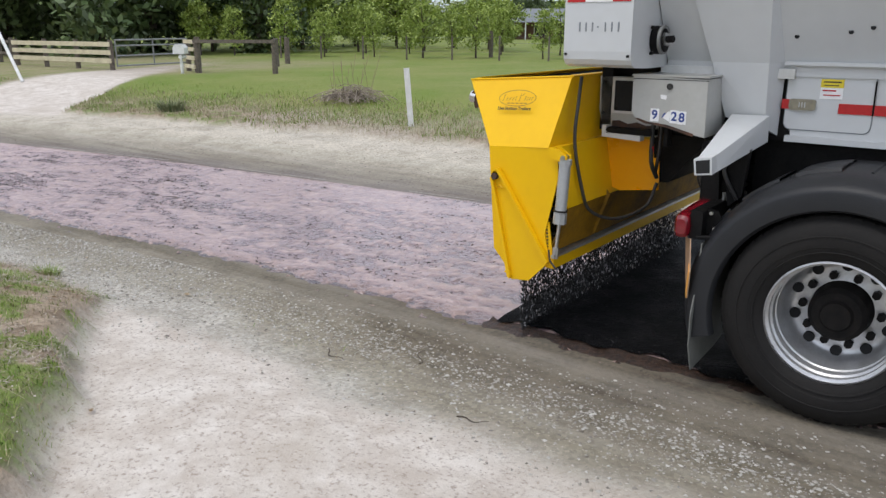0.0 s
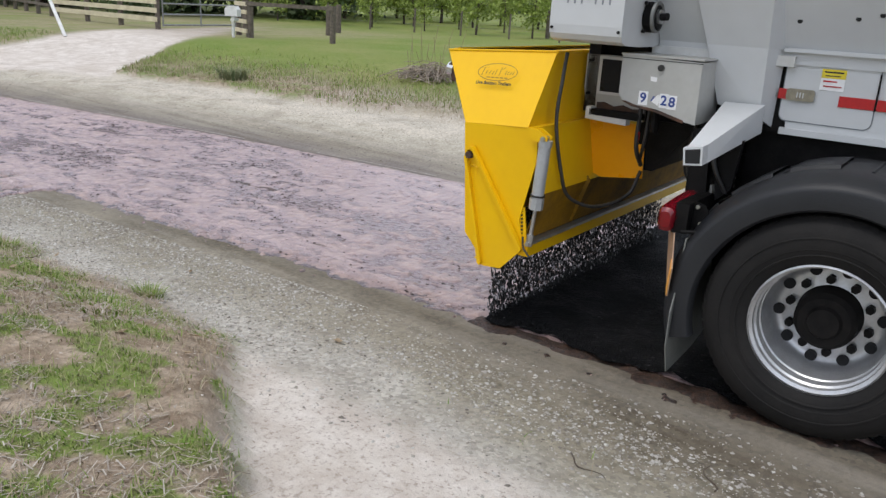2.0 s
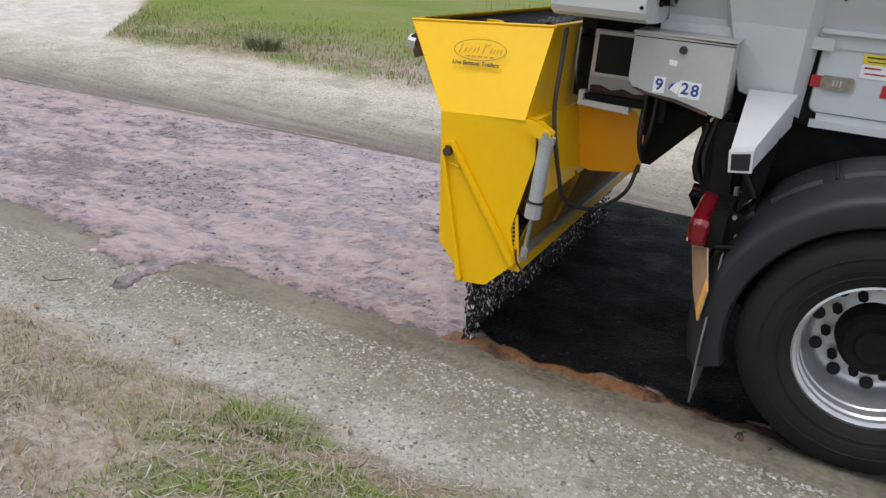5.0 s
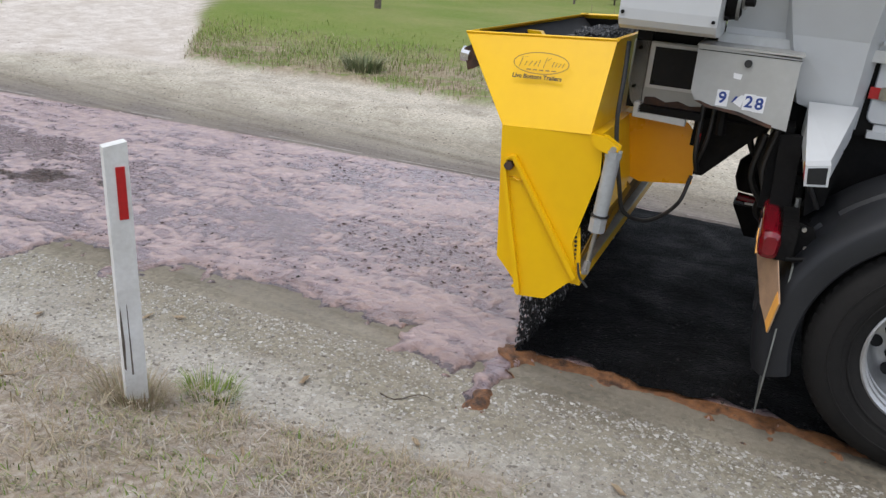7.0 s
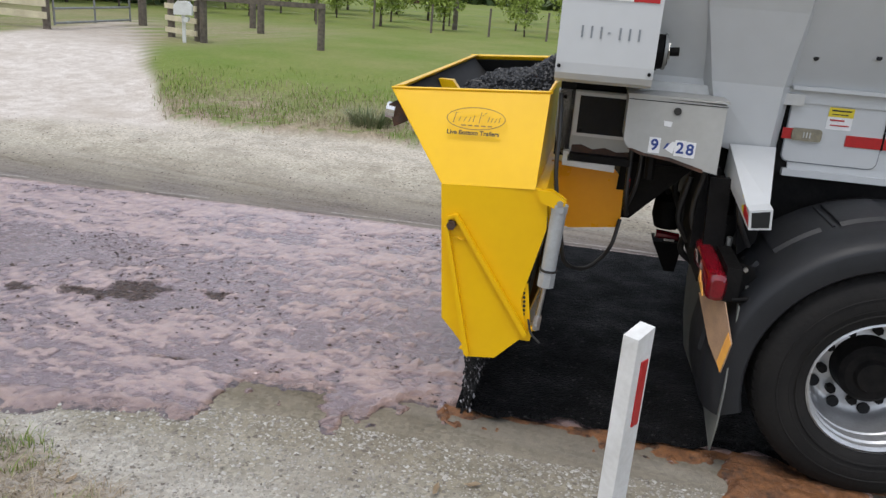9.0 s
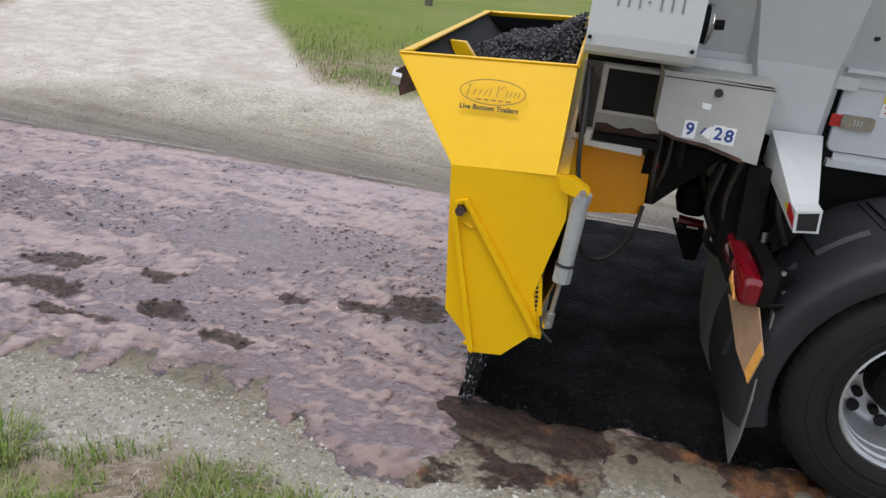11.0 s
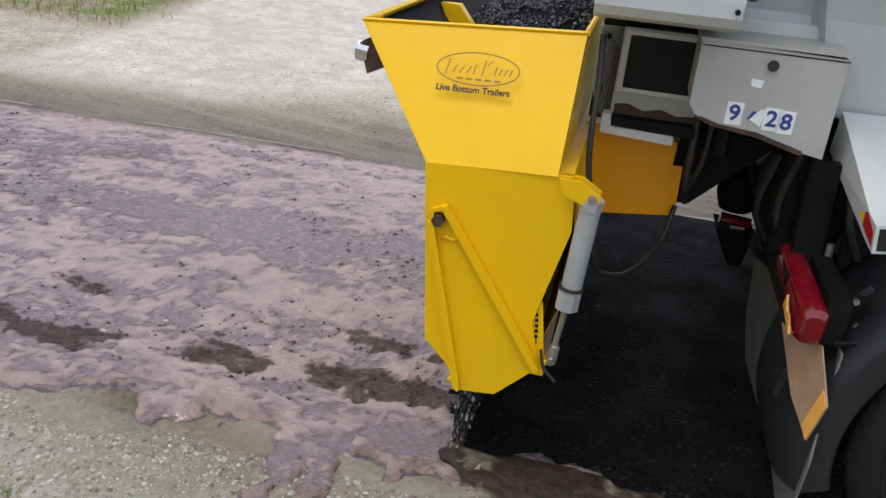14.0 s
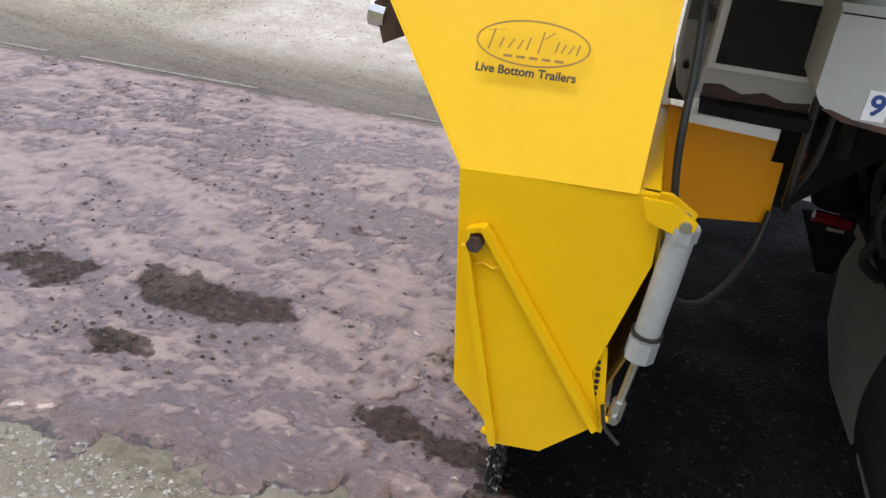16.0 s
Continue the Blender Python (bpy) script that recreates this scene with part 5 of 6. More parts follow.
def heap(x, y):
    a = 1.36 - 0.75 * np.hypot((x - 0.02) * 1.0, (y - 0.95) * 0.55)
    b = 1.56 - 0.7 * np.hypot((x - 0.28) * 0.8, (y - 1.35) * 0.5)
    return np.maximum(np.maximum(a, b), 1.02) + 0.012 * np.sin(23 * x) * np.sin(19 * y)


hx, hy = np.meshgrid(np.linspace(-0.2, 0.286, 40), np.linspace(0.16, WIDE - 0.16, 120))
HZ = heap(hx, hy)
HZ = np.minimum(HZ, 1.37 + 0.7 * np.clip(hx - 0.1, 0, 1))
HX = np.maximum(hx, -0.056 - (HZ - 1.06) * 0.8 + 0.02)
pile = tagged(sheet("gravel_pile", HX, hy, HZ, CHIP_BED), "black bitumen-coated stone chips heaped in the hopper", "gravel", kind="stuff")
rs = np.random.RandomState(8)
k = rs.randint(0, HX.size, 5200)
pts = np.stack([HX.ravel()[k], hy.ravel()[k], HZ.ravel()[k]], -1) + rs.uniform(-0.012, 0.012, (5200, 3)) * (1, 1, 0.5)
chips("loose_chips", pts, rs.uniform(0.005, 0.01, 5200), CHIP, pile, 3)

# ---- the falling curtain: a pattern that repeats every FALL metres, so that it can sink on and on ----
FALL = 0.4
n = 9000
cy = 0.14 + (WIDE - 0.3) * rs.uniform(0, 1, n)
cz = rs.uniform(0, FALL, n)
cx = rs.uniform(-0.015, 0.025 + 0.035 * cy, n)
two = np.concatenate([np.stack([0.092 + cx, cy, cz], -1), np.stack([0.092 + cx, cy, cz + FALL], -1)])
size = np.tile(rs.uniform(0.005, 0.009, n), 2)
curtain = chips("chip_curtain", two, size, FALLING, truck, 5, (0.8, 0.8, 1.7))
tagged(curtain, "curtain of black stone chips falling from the spreader, some coloured pale as glints", kind="stuff")

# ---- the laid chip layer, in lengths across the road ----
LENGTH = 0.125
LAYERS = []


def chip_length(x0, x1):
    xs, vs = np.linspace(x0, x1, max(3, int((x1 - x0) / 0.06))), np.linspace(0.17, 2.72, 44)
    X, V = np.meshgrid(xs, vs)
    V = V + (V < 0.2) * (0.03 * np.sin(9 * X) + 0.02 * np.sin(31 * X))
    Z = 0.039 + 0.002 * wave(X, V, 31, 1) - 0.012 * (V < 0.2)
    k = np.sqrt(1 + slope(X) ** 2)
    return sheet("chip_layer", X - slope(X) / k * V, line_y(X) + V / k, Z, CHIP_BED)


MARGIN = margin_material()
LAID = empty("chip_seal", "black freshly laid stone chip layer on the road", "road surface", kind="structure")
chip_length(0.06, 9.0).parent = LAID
trimmed("shaded_margin", np.arange(0.056, 4, 0.03), np.arange(-0.6, 0.2, 0.0125), 0.005, MARGIN, 0.3).parent = LAID
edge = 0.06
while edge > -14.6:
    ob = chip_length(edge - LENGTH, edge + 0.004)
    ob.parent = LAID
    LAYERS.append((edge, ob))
    ob = trimmed("shaded_margin", np.linspace(edge - LENGTH - 0.004, edge + 0.004, 10), np.arange(-0.6, 0.2, 0.0125), 0.005, MARGIN, 0.3)
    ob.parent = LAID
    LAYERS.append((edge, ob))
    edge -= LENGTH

# ---- loose stone, clods and litter on the ground ----
rs = np.random.RandomState(21)
n = 105000
gx_, gv_ = rs.uniform(-17, 2.5, n), -0.1 - 1.1 * rs.power(0.9, n)
gy_ = line_y(gx_) + gv_
keep = (near_grass(gx_, gy_) < 0.5) & (gv_ + 0.12 * wave(gx_, gy_, 4) < -0.07) & (np.maximum(step(-1.6, -2.6, gx_), 0.18 + np.exp(-(((gv_ + 0.5 + 0.1 * wave(gx_, gy_, 1.3)) / 0.16) ** 2))) * (0.35 + 0.35 * step(-1.6, -2.6, gx_) + 1.1 * grain_noise(gx_ * 0.4, gv_, 3.5, 3, 55)) > rs.uniform(0, 1, n))
gx_, gy_ = gx_[keep], gy_[keep]
tagged(chips("gravel", np.stack([gx_, gy_, height(gx_, gy_) + 0.001], -1), 0.003 + 0.0095 * rs.power(0.3, len(gx_)), PEBBLE, None, 6, (1.1, 1, 0.55)), "loose grey gravel scattered along the road shoulder", "gravel", kind="stuff")
n = 4200
gx_, gv_ = rs.uniform(-19, 1, n), rs.uniform(3.0, 5.2, n)
gy_ = line_y(gx_) + gv_
tagged(chips("road_grit", np.stack([gx_, gy_, height(gx_, gy_)], -1), 0.004 + 0.008 * rs.power(0.4, n), CLOD, None, 7, (1.2, 1, 0.5)), "dark grit on the sandy far shoulder", "gravel", kind="stuff")
n = 26000
gx_, gv_ = rs.uniform(-19, 0, n), rs.uniform(0.2, 2.75, n)
keep = wave(gx_, gv_, 2.4, 3) + 0.5 * wave(gx_, gv_, 7, 1) + 0.35 * step(1.3, 0.9, gv_) * step(-9, -10, gx_) > rs.uniform(-0.6, 1.0, n)
gx_, gv_ = gx_[keep], gv_[keep]
pl = np.array([on_road(a, b, 0.014) for a, b in zip(gx_, gv_)])
tagged(chips("clods", pl, 0.0035 + 0.0115 * rs.power(0.4, len(gx_)), CLOD, None, 9, (1.2, 1, 0.6)), "dark clods and stones lying in the wet emulsion", "stones", kind="stuff")
n = 90000
gx_, gv_ = rs.uniform(-17, 0, n), rs.uniform(0.12, 2.8, n)
keep = (spread(gx_, gv_) > 0.06) & (pits(gx_, gv_) < 0.15) & (crests(gx_, gv_)[0] + 0.5 * grain_noise(gx_ * 0.1, gv_, 2.4, 3, 20, 0.6) > rs.uniform(0.35, 1.1, n))
gx_, gv_ = gx_[keep], gv_[keep]
k = np.sqrt(1 + slope(gx_) ** 2)
pl = np.stack([gx_ - slope(gx_) / k * gv_, line_y(gx_) + gv_ / k, 0.0075 + 0.016 * (crests(gx_, gv_)[0] - 0.5) + 0.004], -1)
tagged(chips("coated_lumps", pl, 0.003 + 0.0105 * rs.power(0.35, len(gx_)), LUMP, None, 19, (1.5, 1, 0.5)), "small lumps of aggregate coated with pink emulsion", "stones", kind="stuff")
n = 7000
gx_, gy_ = rs.uniform(-2.5, 3.2, n), rs.uniform(-3.4, -0.7, n)
tagged(chips("track_grit", np.stack([gx_, gy_, height(gx_, gy_)], -1), 0.002 + 0.006 * rs.power(0.3, n), TRACK_GRIT, None, 10, (1.2, 1, 0.5)), "brown grit on the pale sandy track", "gravel", kind="stuff")


def blades(name, x, y, tall, wide, material, seed, lean=0.5):
    """Grass as bent blades of two faces each."""
    r = np.random.RandomState(seed)
    n = len(x)
    a, h, w = r.uniform(0, 6.28, n), tall * r.uniform(0.4, 1.2, n), wide * r.uniform(0.6, 1.3, n)
    l = h * lean * r.uniform(0.1, 1.5, n)
    dx, dy, px, py = np.cos(a), np.sin(a), -np.sin(a), np.cos(a)
    z = height(x, y) - 0.004
    P = [np.stack([x + px * w, y + py * w, z], -1), np.stack([x - px * w, y - py * w, z], -1),
         np.stack([x + dx * l * 0.35 - px * w * 0.7, y + dy * l * 0.35 - py * w * 0.7, z + h * 0.6], -1), np.stack([x + dx * l * 0.35 + px * w * 0.7, y + dy * l * 0.35 + py * w * 0.7, z + h * 0.6], -1),
         np.stack([x + dx * l, y + dy * l, z + h], -1)]
    v = np.stack(P, 1).reshape(-1, 3)
    i = 5 * np.arange(n)
    me = bpy.data.meshes.new(name)
    me.from_pydata(v.tolist(), [], np.stack([i, i + 1, i + 2, i + 3], -1).tolist() + np.stack([i + 3, i + 2, i + 4], -1).tolist())
    me.materials.append(material)
    return new(name, me)


def scatter(n, x0, x1, v0, v1, mask, seed, power=1.0):
    r = np.random.RandomState(seed)
    x, v = r.uniform(x0, x1, n), r.uniform(v0, v1, n)
    y = line_y(x) + v
    k = mask(x, y) > r.uniform(0, 1, n) ** power
    return x[k], y[k]


green = lambda x, y: near_grass(x, y) * sward(x, y)  # noqa: E731
dry = lambda x, y: near_grass(x, y) * (0.3 + 0.5 * dryness(x, y))  # noqa: E731
x, y = scatter(270000, -15, 0.6, -3.1, -0.4, green, 31)
tagged(blades("verge_grass", x, y, 0.028, 0.0021, GRASS, 32, 1.1), "short green grass on the roadside verge", "grass", kind="stuff")
x, y = scatter(90000, -15, 0.6, -3.1, -0.4, dry, 33)
tagged(blades("dry_verge_grass", x, y, 0.026, 0.0018, DRY_GRASS, 34, 1.6), "dry straw-coloured grass on the roadside verge", "grass", kind="stuff")
matted = lambda x, y: near_grass(x, y) * step(0.5, 0.62, grain_noise(x, y, 8, 3, 47, 0.6)) * (0.35 + 0.65 * dryness(x, y))  # noqa: E731
x, y = scatter(150000, -15, 0.6, -3.1, -0.4, matted, 61)
tagged(blades("matted_grass", x, y, 0.05, 0.0016, DRY_GRASS, 62, 2.0), "matted clumps of dead grass on the roadside verge", "grass", kind="stuff")
x, y = scatter(60000, -15, -8.6, -1.5, -0.45, lambda x, y: near_grass(x, y) * step(0.36, 0.6, grain_noise(x, y, 4, 3, 48)), 63)
tagged(blades("long_verge_grass", x, y, 0.06, 0.0022, GRASS, 64, 1.0), "longer bright green grass along the gravel edge", "grass", kind="stuff")
lipg = lambda x, y: far_grass(x, y) * step(9.5, 5.4, lateral(x, y))  # noqa: E731
x, y = scatter(42000, -16.5, 2, 5.0, 9.0, lambda x, y: lipg(x, y) * step(0.38, 0.58, grain_noise(x, y, 1.4, 4, 51)), 35)
tagged(blades("far_verge_grass", x, y, 0.075, 0.004, GRASS, 36), "long green grass on the bank across the road", "grass", kind="stuff")
x, y = scatter(24000, -16.5, 2, 5.0, 8.0, lipg, 37)
tagged(blades("far_dry_grass", x, y, 0.07, 0.004, DRY_GRASS, 38, 0.8), "dry grass along the edge of the far bank", "grass", kind="stuff")
x, y = scatter(16000, -27, -17, 3.0, 9, lambda x, y: far_grass(x, y), 39)
tagged(blades("left_bank_grass", x, y, 0.09, 0.005, GRASS, 40), "tufted grass beside the sandy driveway", "grass", kind="stuff")


def tuft(x, y, n, spread, tall, seed, material=GRASS, label="tuft of coarse green grass", wide=0.0032):
    r = np.random.RandomState(seed)
    a, d = r.uniform(0, 6.28, n), spread * np.sqrt(r.uniform(0, 1, n))
    ob = blades("grass_tuft", x + d * np.cos(a), y + d * np.sin(a) * 0.8, tall, wide, material, seed, 0.9)
    return tagged(ob, label, "grass tuft", "tufts on the verges")


for k, (x, y, s, h) in enumerate(((-6.5, -1.42, 0.12, 0.08), (-3.05, -1.0, 0.09, 0.07), (-4.2, -1.3, 0.14, 0.07), (-9.1, -1.75, 0.2, 0.08), (-10.3, -1.9, 0.2, 0.09), (-2.6, -1.5, 0.2, 0.06))):
    tuft(x, y, 260, s, h * 0.8, 50 + k, wide=0.0024)
for k, (x, y, s, h) in enumerate(((-10.25, 4.75, 0.24, 0.2),)):
    tuft(x, y, 480, s, h, 70 + k, WEED, "clump of dark grey-green weeds on the far bank", 0.005)

# straw lying on the verge
rs = np.random.RandomState(71)
n = 60000
sx, sv = rs.uniform(-15, -0.9, n), rs.uniform(-2.6, -0.5, n)
sy = line_y(sx) + sv
k = (near_grass(sx, sy) > 0.3) & (grain_noise(sx, sy, 1.8, 3, 41) > 0.45)
sx, sy = sx[k], sy[k]
n = len(sx)
sa, sl, sw = rs.uniform(0, 6.28, n), 0.006 + 0.04 * rs.power(0.5, n), rs.uniform(0.0006, 0.0024, n)
dx, dy = np.cos(sa) * sl, np.sin(sa) * sl
px_, py_ = -np.sin(sa) * sw, np.cos(sa) * sw
za, zb = height(sx, sy) + 0.004 + rs.uniform(0, 0.012, n), height(sx, sy) + 0.004 + rs.uniform(0, 0.012, n)
P = np.stack([np.stack([sx - dx - px_, sy - dy - py_, za], -1), np.stack([sx + dx - px_, sy + dy - py_, zb], -1), np.stack([sx + dx + px_, sy + dy + py_, zb], -1), np.stack([sx - dx + px_, sy - dy + py_, za], -1)], 1)
me = bpy.data.meshes.new("straw_litter")
me.from_pydata(P.reshape(-1, 3).tolist(), [], np.arange(4 * n).reshape(-1, 4).tolist())
me.materials.append(STRAW)
tagged(new("straw_litter", me), "pale straw and bark litter strewn over the verge", "litter", kind="stuff")

# fallen leaves, twigs
rs = np.random.RandomState(77)


def leaf_shape(l, w):
    bm = bmesh.new()
    o = [(-l, 0, 0), (-l * 0.3, w, 0.006), (l * 0.5, w * 0.8, 0.004), (l, 0, 0.012), (l * 0.5, -w * 0.8, 0.003), (-l * 0.3, -w, 0.005)]
    v = [bm.verts.new(p) for p in o]
    m = bm.verts.new((0.1 * l, 0, -0.003))
    for i in range(6):
        bm.faces.new((v[i], v[(i + 1) % 6], m))
    bmesh.ops.solidify(bm, geom=bm.faces[:], thickness=0.0012)
    return bm


SPOTS = [(-3.24, -0.62), (-3.35, -1.55), (-2.9, -1.7), (-0.76, -1.92), (-1.92, -0.66), (-3.9, -1.75), (-4.6, -1.5), (-5.0, -1.0), (-5.2, -1.75), (-6.0, -1.9), (-6.9, -1.95), (-7.2, -1.8), (-9.3, -2.2), (-9.8, -2.1), (-10.4, -2.3), (-10.9, -2.2), (-8.6, -2.0), (-5.7, -1.2), (-4.0, -1.05), (-2.2, -1.6), (-4.4, -2.0), (-6.3, -1.1)]
for k, (x, y) in enumerate(SPOTS + [(float(rs.uniform(-12, -1)), float(rs.uniform(-2.4, -1.0))) for _ in range(30)]):
    ob = part("fallen_leaf", leaf_shape(rs.uniform(0.022, 0.05), rs.uniform(0.006, 0.014)), LITTER)
    ob.matrix_basis = pose(x, y, float(height(x, y)) + 0.012, rs.uniform(-14, 14), rs.uniform(-14, 14), rs.uniform(0, 360))
    tagged(ob, "dry curled fallen leaf lying on the ground", "leaf", "fallen leaves")
for x, y, l, a in ((-0.13, -0.48, 0.16, 120), (-0.5, -0.75, 0.2, -20), (0.5, -0.9, 0.15, 10), (-5.9, -0.95, 0.22, 25), (-3.8, -1.3, 0.14, 60)):
    pts = [(u * l, 0.02 * math.sin(7 * u + a), 0.006 + 0.006 * math.sin(5 * u)) for u in np.linspace(-0.5, 0.5, 8)]
    ob = part("twig", rod(pts, [0.0035 - 0.0003 * i for i in range(8)], 6), BARK)
    ob.matrix_basis = pose(x, y, float(height(x, y)) + 0.002, 0, 0, a)
    tagged(ob, "thin dry twig on the gravel", "twig", "twigs")

# faint old edge line at the far side of the sprayed strip
old = bmesh.new()
random.seed(9)
xx = -40.0
while xx < 3:
    l = random.uniform(0.3, 1.6)
    a = [on_road(xx + i * l / 4, 2.9 + random.uniform(-0.006, 0.006), 0.004) for i in range(5)]
    b = [on_road(xx + i * l / 4, 2.925 + random.uniform(-0.006, 0.01), 0.005) for i in range(5)]
    A, B = [old.verts.new(p) for p in a], [old.verts.new(p) for p in b]
    for i in range(4):
        old.faces.new((A[i], A[i + 1], B[i + 1], B[i]))
    xx += l + random.uniform(0.1, 1.3)
tagged(part("edge_line", old, mat("worn_line_paint", (0.36, 0.33, 0.3), (0.2, 0.17, 0.15), 0.8, scale=20)), "worn pale edge line along the road", "road marking", kind="structure")

# ---- roadside guide posts ----
gp = empty("guide_post", "white timber guide post with a red reflector in the verge", "guide post", pose(-6.563, -1.705, 0.205, 0.6, -1.2, 66))
shaft = part("shaft", loft([[(-0.036, -0.02, -0.1), (0.036, -0.02, -0.1), (0.036, 0.02, -0.1), (-0.036, 0.02, -0.1)], [(-0.036, -0.02, 0.72), (0.036, -0.02, 0.72), (0.036, 0.02, 0.72), (-0.036, 0.02, 0.72)], [(-0.036, -0.02, 0.84), (0.036, -0.02, 0.853), (0.036, 0.02, 0.853), (-0.036, 0.02, 0.84)]]), POST_WHITE, gp, bevel=0.003)
part("reflector", boxed(-0.006, 0.022, -0.0235, -0.019, 0.6, 0.775), RED, gp, "red reflector strip")
part("crack", side([(-0.012, 0.03), (-0.006, 0.03), (-0.009, 0.3), (-0.011, 0.3)], -0.0212, -0.018), WOOD, gp, "dark split in the timber")
part("crack", side([(-0.035, 0.06), (-0.029, 0.05), (-0.026, 0.16), (-0.031, 0.3), (-0.0355, 0.24)], -0.0212, -0.018), WOOD, gp, "dark split in the timber")
tuft(-6.56, -1.72, 420, 0.13, 0.1, 91, DRY_GRASS, "dry grass round the foot of the guide post", 0.002)
fp = empty("guide_post", "plain white guide post on the far verge", "guide post", pose(-5.3, 5.6, float(height(-5.3, 5.6)), 0, -4, 30))
part("shaft", boxed(-0.04, 0.04, -0.02, 0.02, -0.1, 0.86), POST_WHITE, fp, bevel=0.004)

# dead bush
bush = empty("dead_bush", "low heap of grey dry twigs on the far verge", "bush", pose(-7.9, 7.0, float(height(-7.9, 7.0))))
random.seed(3)
for k in range(120):
    a, l = random.uniform(0, 6.28), random.uniform(0.18, 0.5)
    x0, y0, h = random.gauss(0, 0.26), random.gauss(0, 0.2), random.uniform(0.06, 0.3)
    h *= math.exp(-2.2 * (x0 * x0 + y0 * y0))
    p = [(x0 - l * math.cos(a), y0 - l * math.sin(a), 0.01), (x0, y0, h + 0.03), (x0 + l * math.cos(a), y0 + l * math.sin(a), random.uniform(0.02, h + 0.03))]
    part("twig", rod(curve(p, 3), random.uniform(0.004, 0.008), 4), DEAD_WOOD, bush)
for k in range(16):
    part("stalk", rod([(0.06 * k - 0.45, 0.1 * math.sin(5 * k), 0), (0.075 * k - 0.55, 0.2 * math.sin(3 * k), 0.45 + 0.13 * (k % 4))], 0.004, 4), DRY_GRASS, bush)

# ---- fences, gate and letter box by the driveway ----
def z0(x, y):
    return float(height(x, y))


def post_at(x, y, tall, r, parent, material=WOOD, name="post"):
    ob = part(name, rod([(x, y, z0(x, y) - 0.1), (x + 0.01, y, z0(x, y) + tall)], [r, r * 0.92], 10), material, parent, smooth=True)
    return ob


def rail_fence(a, b, tall, rails, material, label, posts=2, wide=0.12):
    f = empty("fence", label, "fence")
    a, b = Vector((*a, 0)), Vector((*b, 0))
    for k in range(posts):
        p = a.lerp(b, k / (posts - 1))
        post_at(p.x, p.y, tall + 0.06, 0.075, f)
    d = (b - a).normalized()
    n = Vector((-d.y, d.x, 0))
    for h in rails:
        za, zb = z0(a.x, a.y) + h, z0(b.x, b.y) + h
        q = a - d * 0.08 - n * 0.09
        r = b + d * 0.08 - n * 0.09
        part("rail", loft([[(q.x + n.x * u, q.y + n.y * u, za + w) for u, w in ((0, 0), (0.03, 0), (0.03, wide), (0, wide))], [(r.x + n.x * u, r.y + n.y * u, zb + w) for u, w in ((0, 0), (0.03, 0), (0.03, wide), (0, wide))]]), material, f, bevel=0.004)
    return f


rail_fence((-24.6, 8.6), (-19.2, 8.8), 0.78, (0.2, 0.43, 0.66), CREAM, "cream painted timber rail fence beside the driveway", 4, 0.13)
rail_fence((-17.1, 9.9), (-16.2, 9.55), 0.8, (0.1, 0.33, 0.56, 0.76), CREAM, "short cream timber fence wing by the letter box", 2, 0.1)
top = rail_fence((-16.0, 9.45), (-13.95, 10.35), 0.82, (0.78,), WOOD, "grey timber posts joined by a top rail", 2, 0.09)
rail_fence((-33, 10.5), (-25.6, 8.9), 0.8, (0.3, 0.68), WOOD, "grey weathered timber fence", 5, 0.09)
gt = empty("farm_gate", "open grey pipe farm gate by the driveway", "gate")
ga, gb = Vector((-19.1, 8.9, z0(-19.1, 8.9))), Vector((-19.6, 11.6, z0(-19.6, 11.6)))
for h in (0.12, 0.4, 0.68, 0.84):
    part("pipe", rod([tuple(ga + Vector((0, 0, h))), tuple(gb + Vector((0, 0, h)))], 0.024, 8), GALV, gt)
for u in (0, 0.5, 1):
    p = ga.lerp(gb, u)
    part("upright", rod([tuple(p + Vector((0, 0, 0.08))), tuple(p + Vector((0, 0, 0.86)))], 0.022, 8), GALV, gt)
gpost = empty("gate_post", "dark timber gate post", "post")
post_at(-19.5, 11.9, 0.9, 0.1, gpost)
for x, y in ((-18.2, 14.5), (-17.0, 13.0)):
    p = empty("gate_post", "dark timber gate post", "post")
    post_at(x, y, 0.85, 0.09, p)
lb = empty("letter_box", "white letter box on a thin white post", "letter box", pose(-16.1, 9.0, z0(-16.1, 9.0), 0, 0, 30))
part("post", boxed(-0.03, 0.03, -0.03, 0.03, -0.1, 0.52), POST_WHITE, lb, bevel=0.004)
part("box", side([(-0.16, 0.5), (0.16, 0.5), (0.16, 0.66), (0.1, 0.74), (-0.1, 0.74), (-0.16, 0.66)], -0.12, 0.12), POST_WHITE, lb, bevel=0.006)
part("newspaper_tube", rod([(0.05, -0.16, 0.42), (0.05, 0.12, 0.42)], 0.05, 10), POST_WHITE, lb)
st = empty("stay_pole", "white painted pole leaning beside the fence", "pole")
part("pole", rod([(-18.0, 5.7, z0(-18, 5.7)), (-19.6, 5.9, z0(-18, 5.7) + 1.5)], 0.04, 8), POST_WHITE, st)
wp = empty("fence_post", "grey timber field fence post", "post")
post_at(-15.4, 22.5, 1.0, 0.09, wp)
wires = empty("wire_fence", "wire fence with thin posts along the orchard", "fence")
for k in range(14):
    x, y = -22 + 1.7 * k, 17.5 + 0.55 * k
    post_at(x, y, 0.85, 0.035, wires)
for h in (0.3, 0.6, 0.8):
    part("wire", rod([(-22 + 1.7 * k, 17.5 + 0.55 * k, z0(-22 + 1.7 * k, 17.5 + 0.55 * k) + h) for k in range(14)], 0.002, 4), GALV, wires)

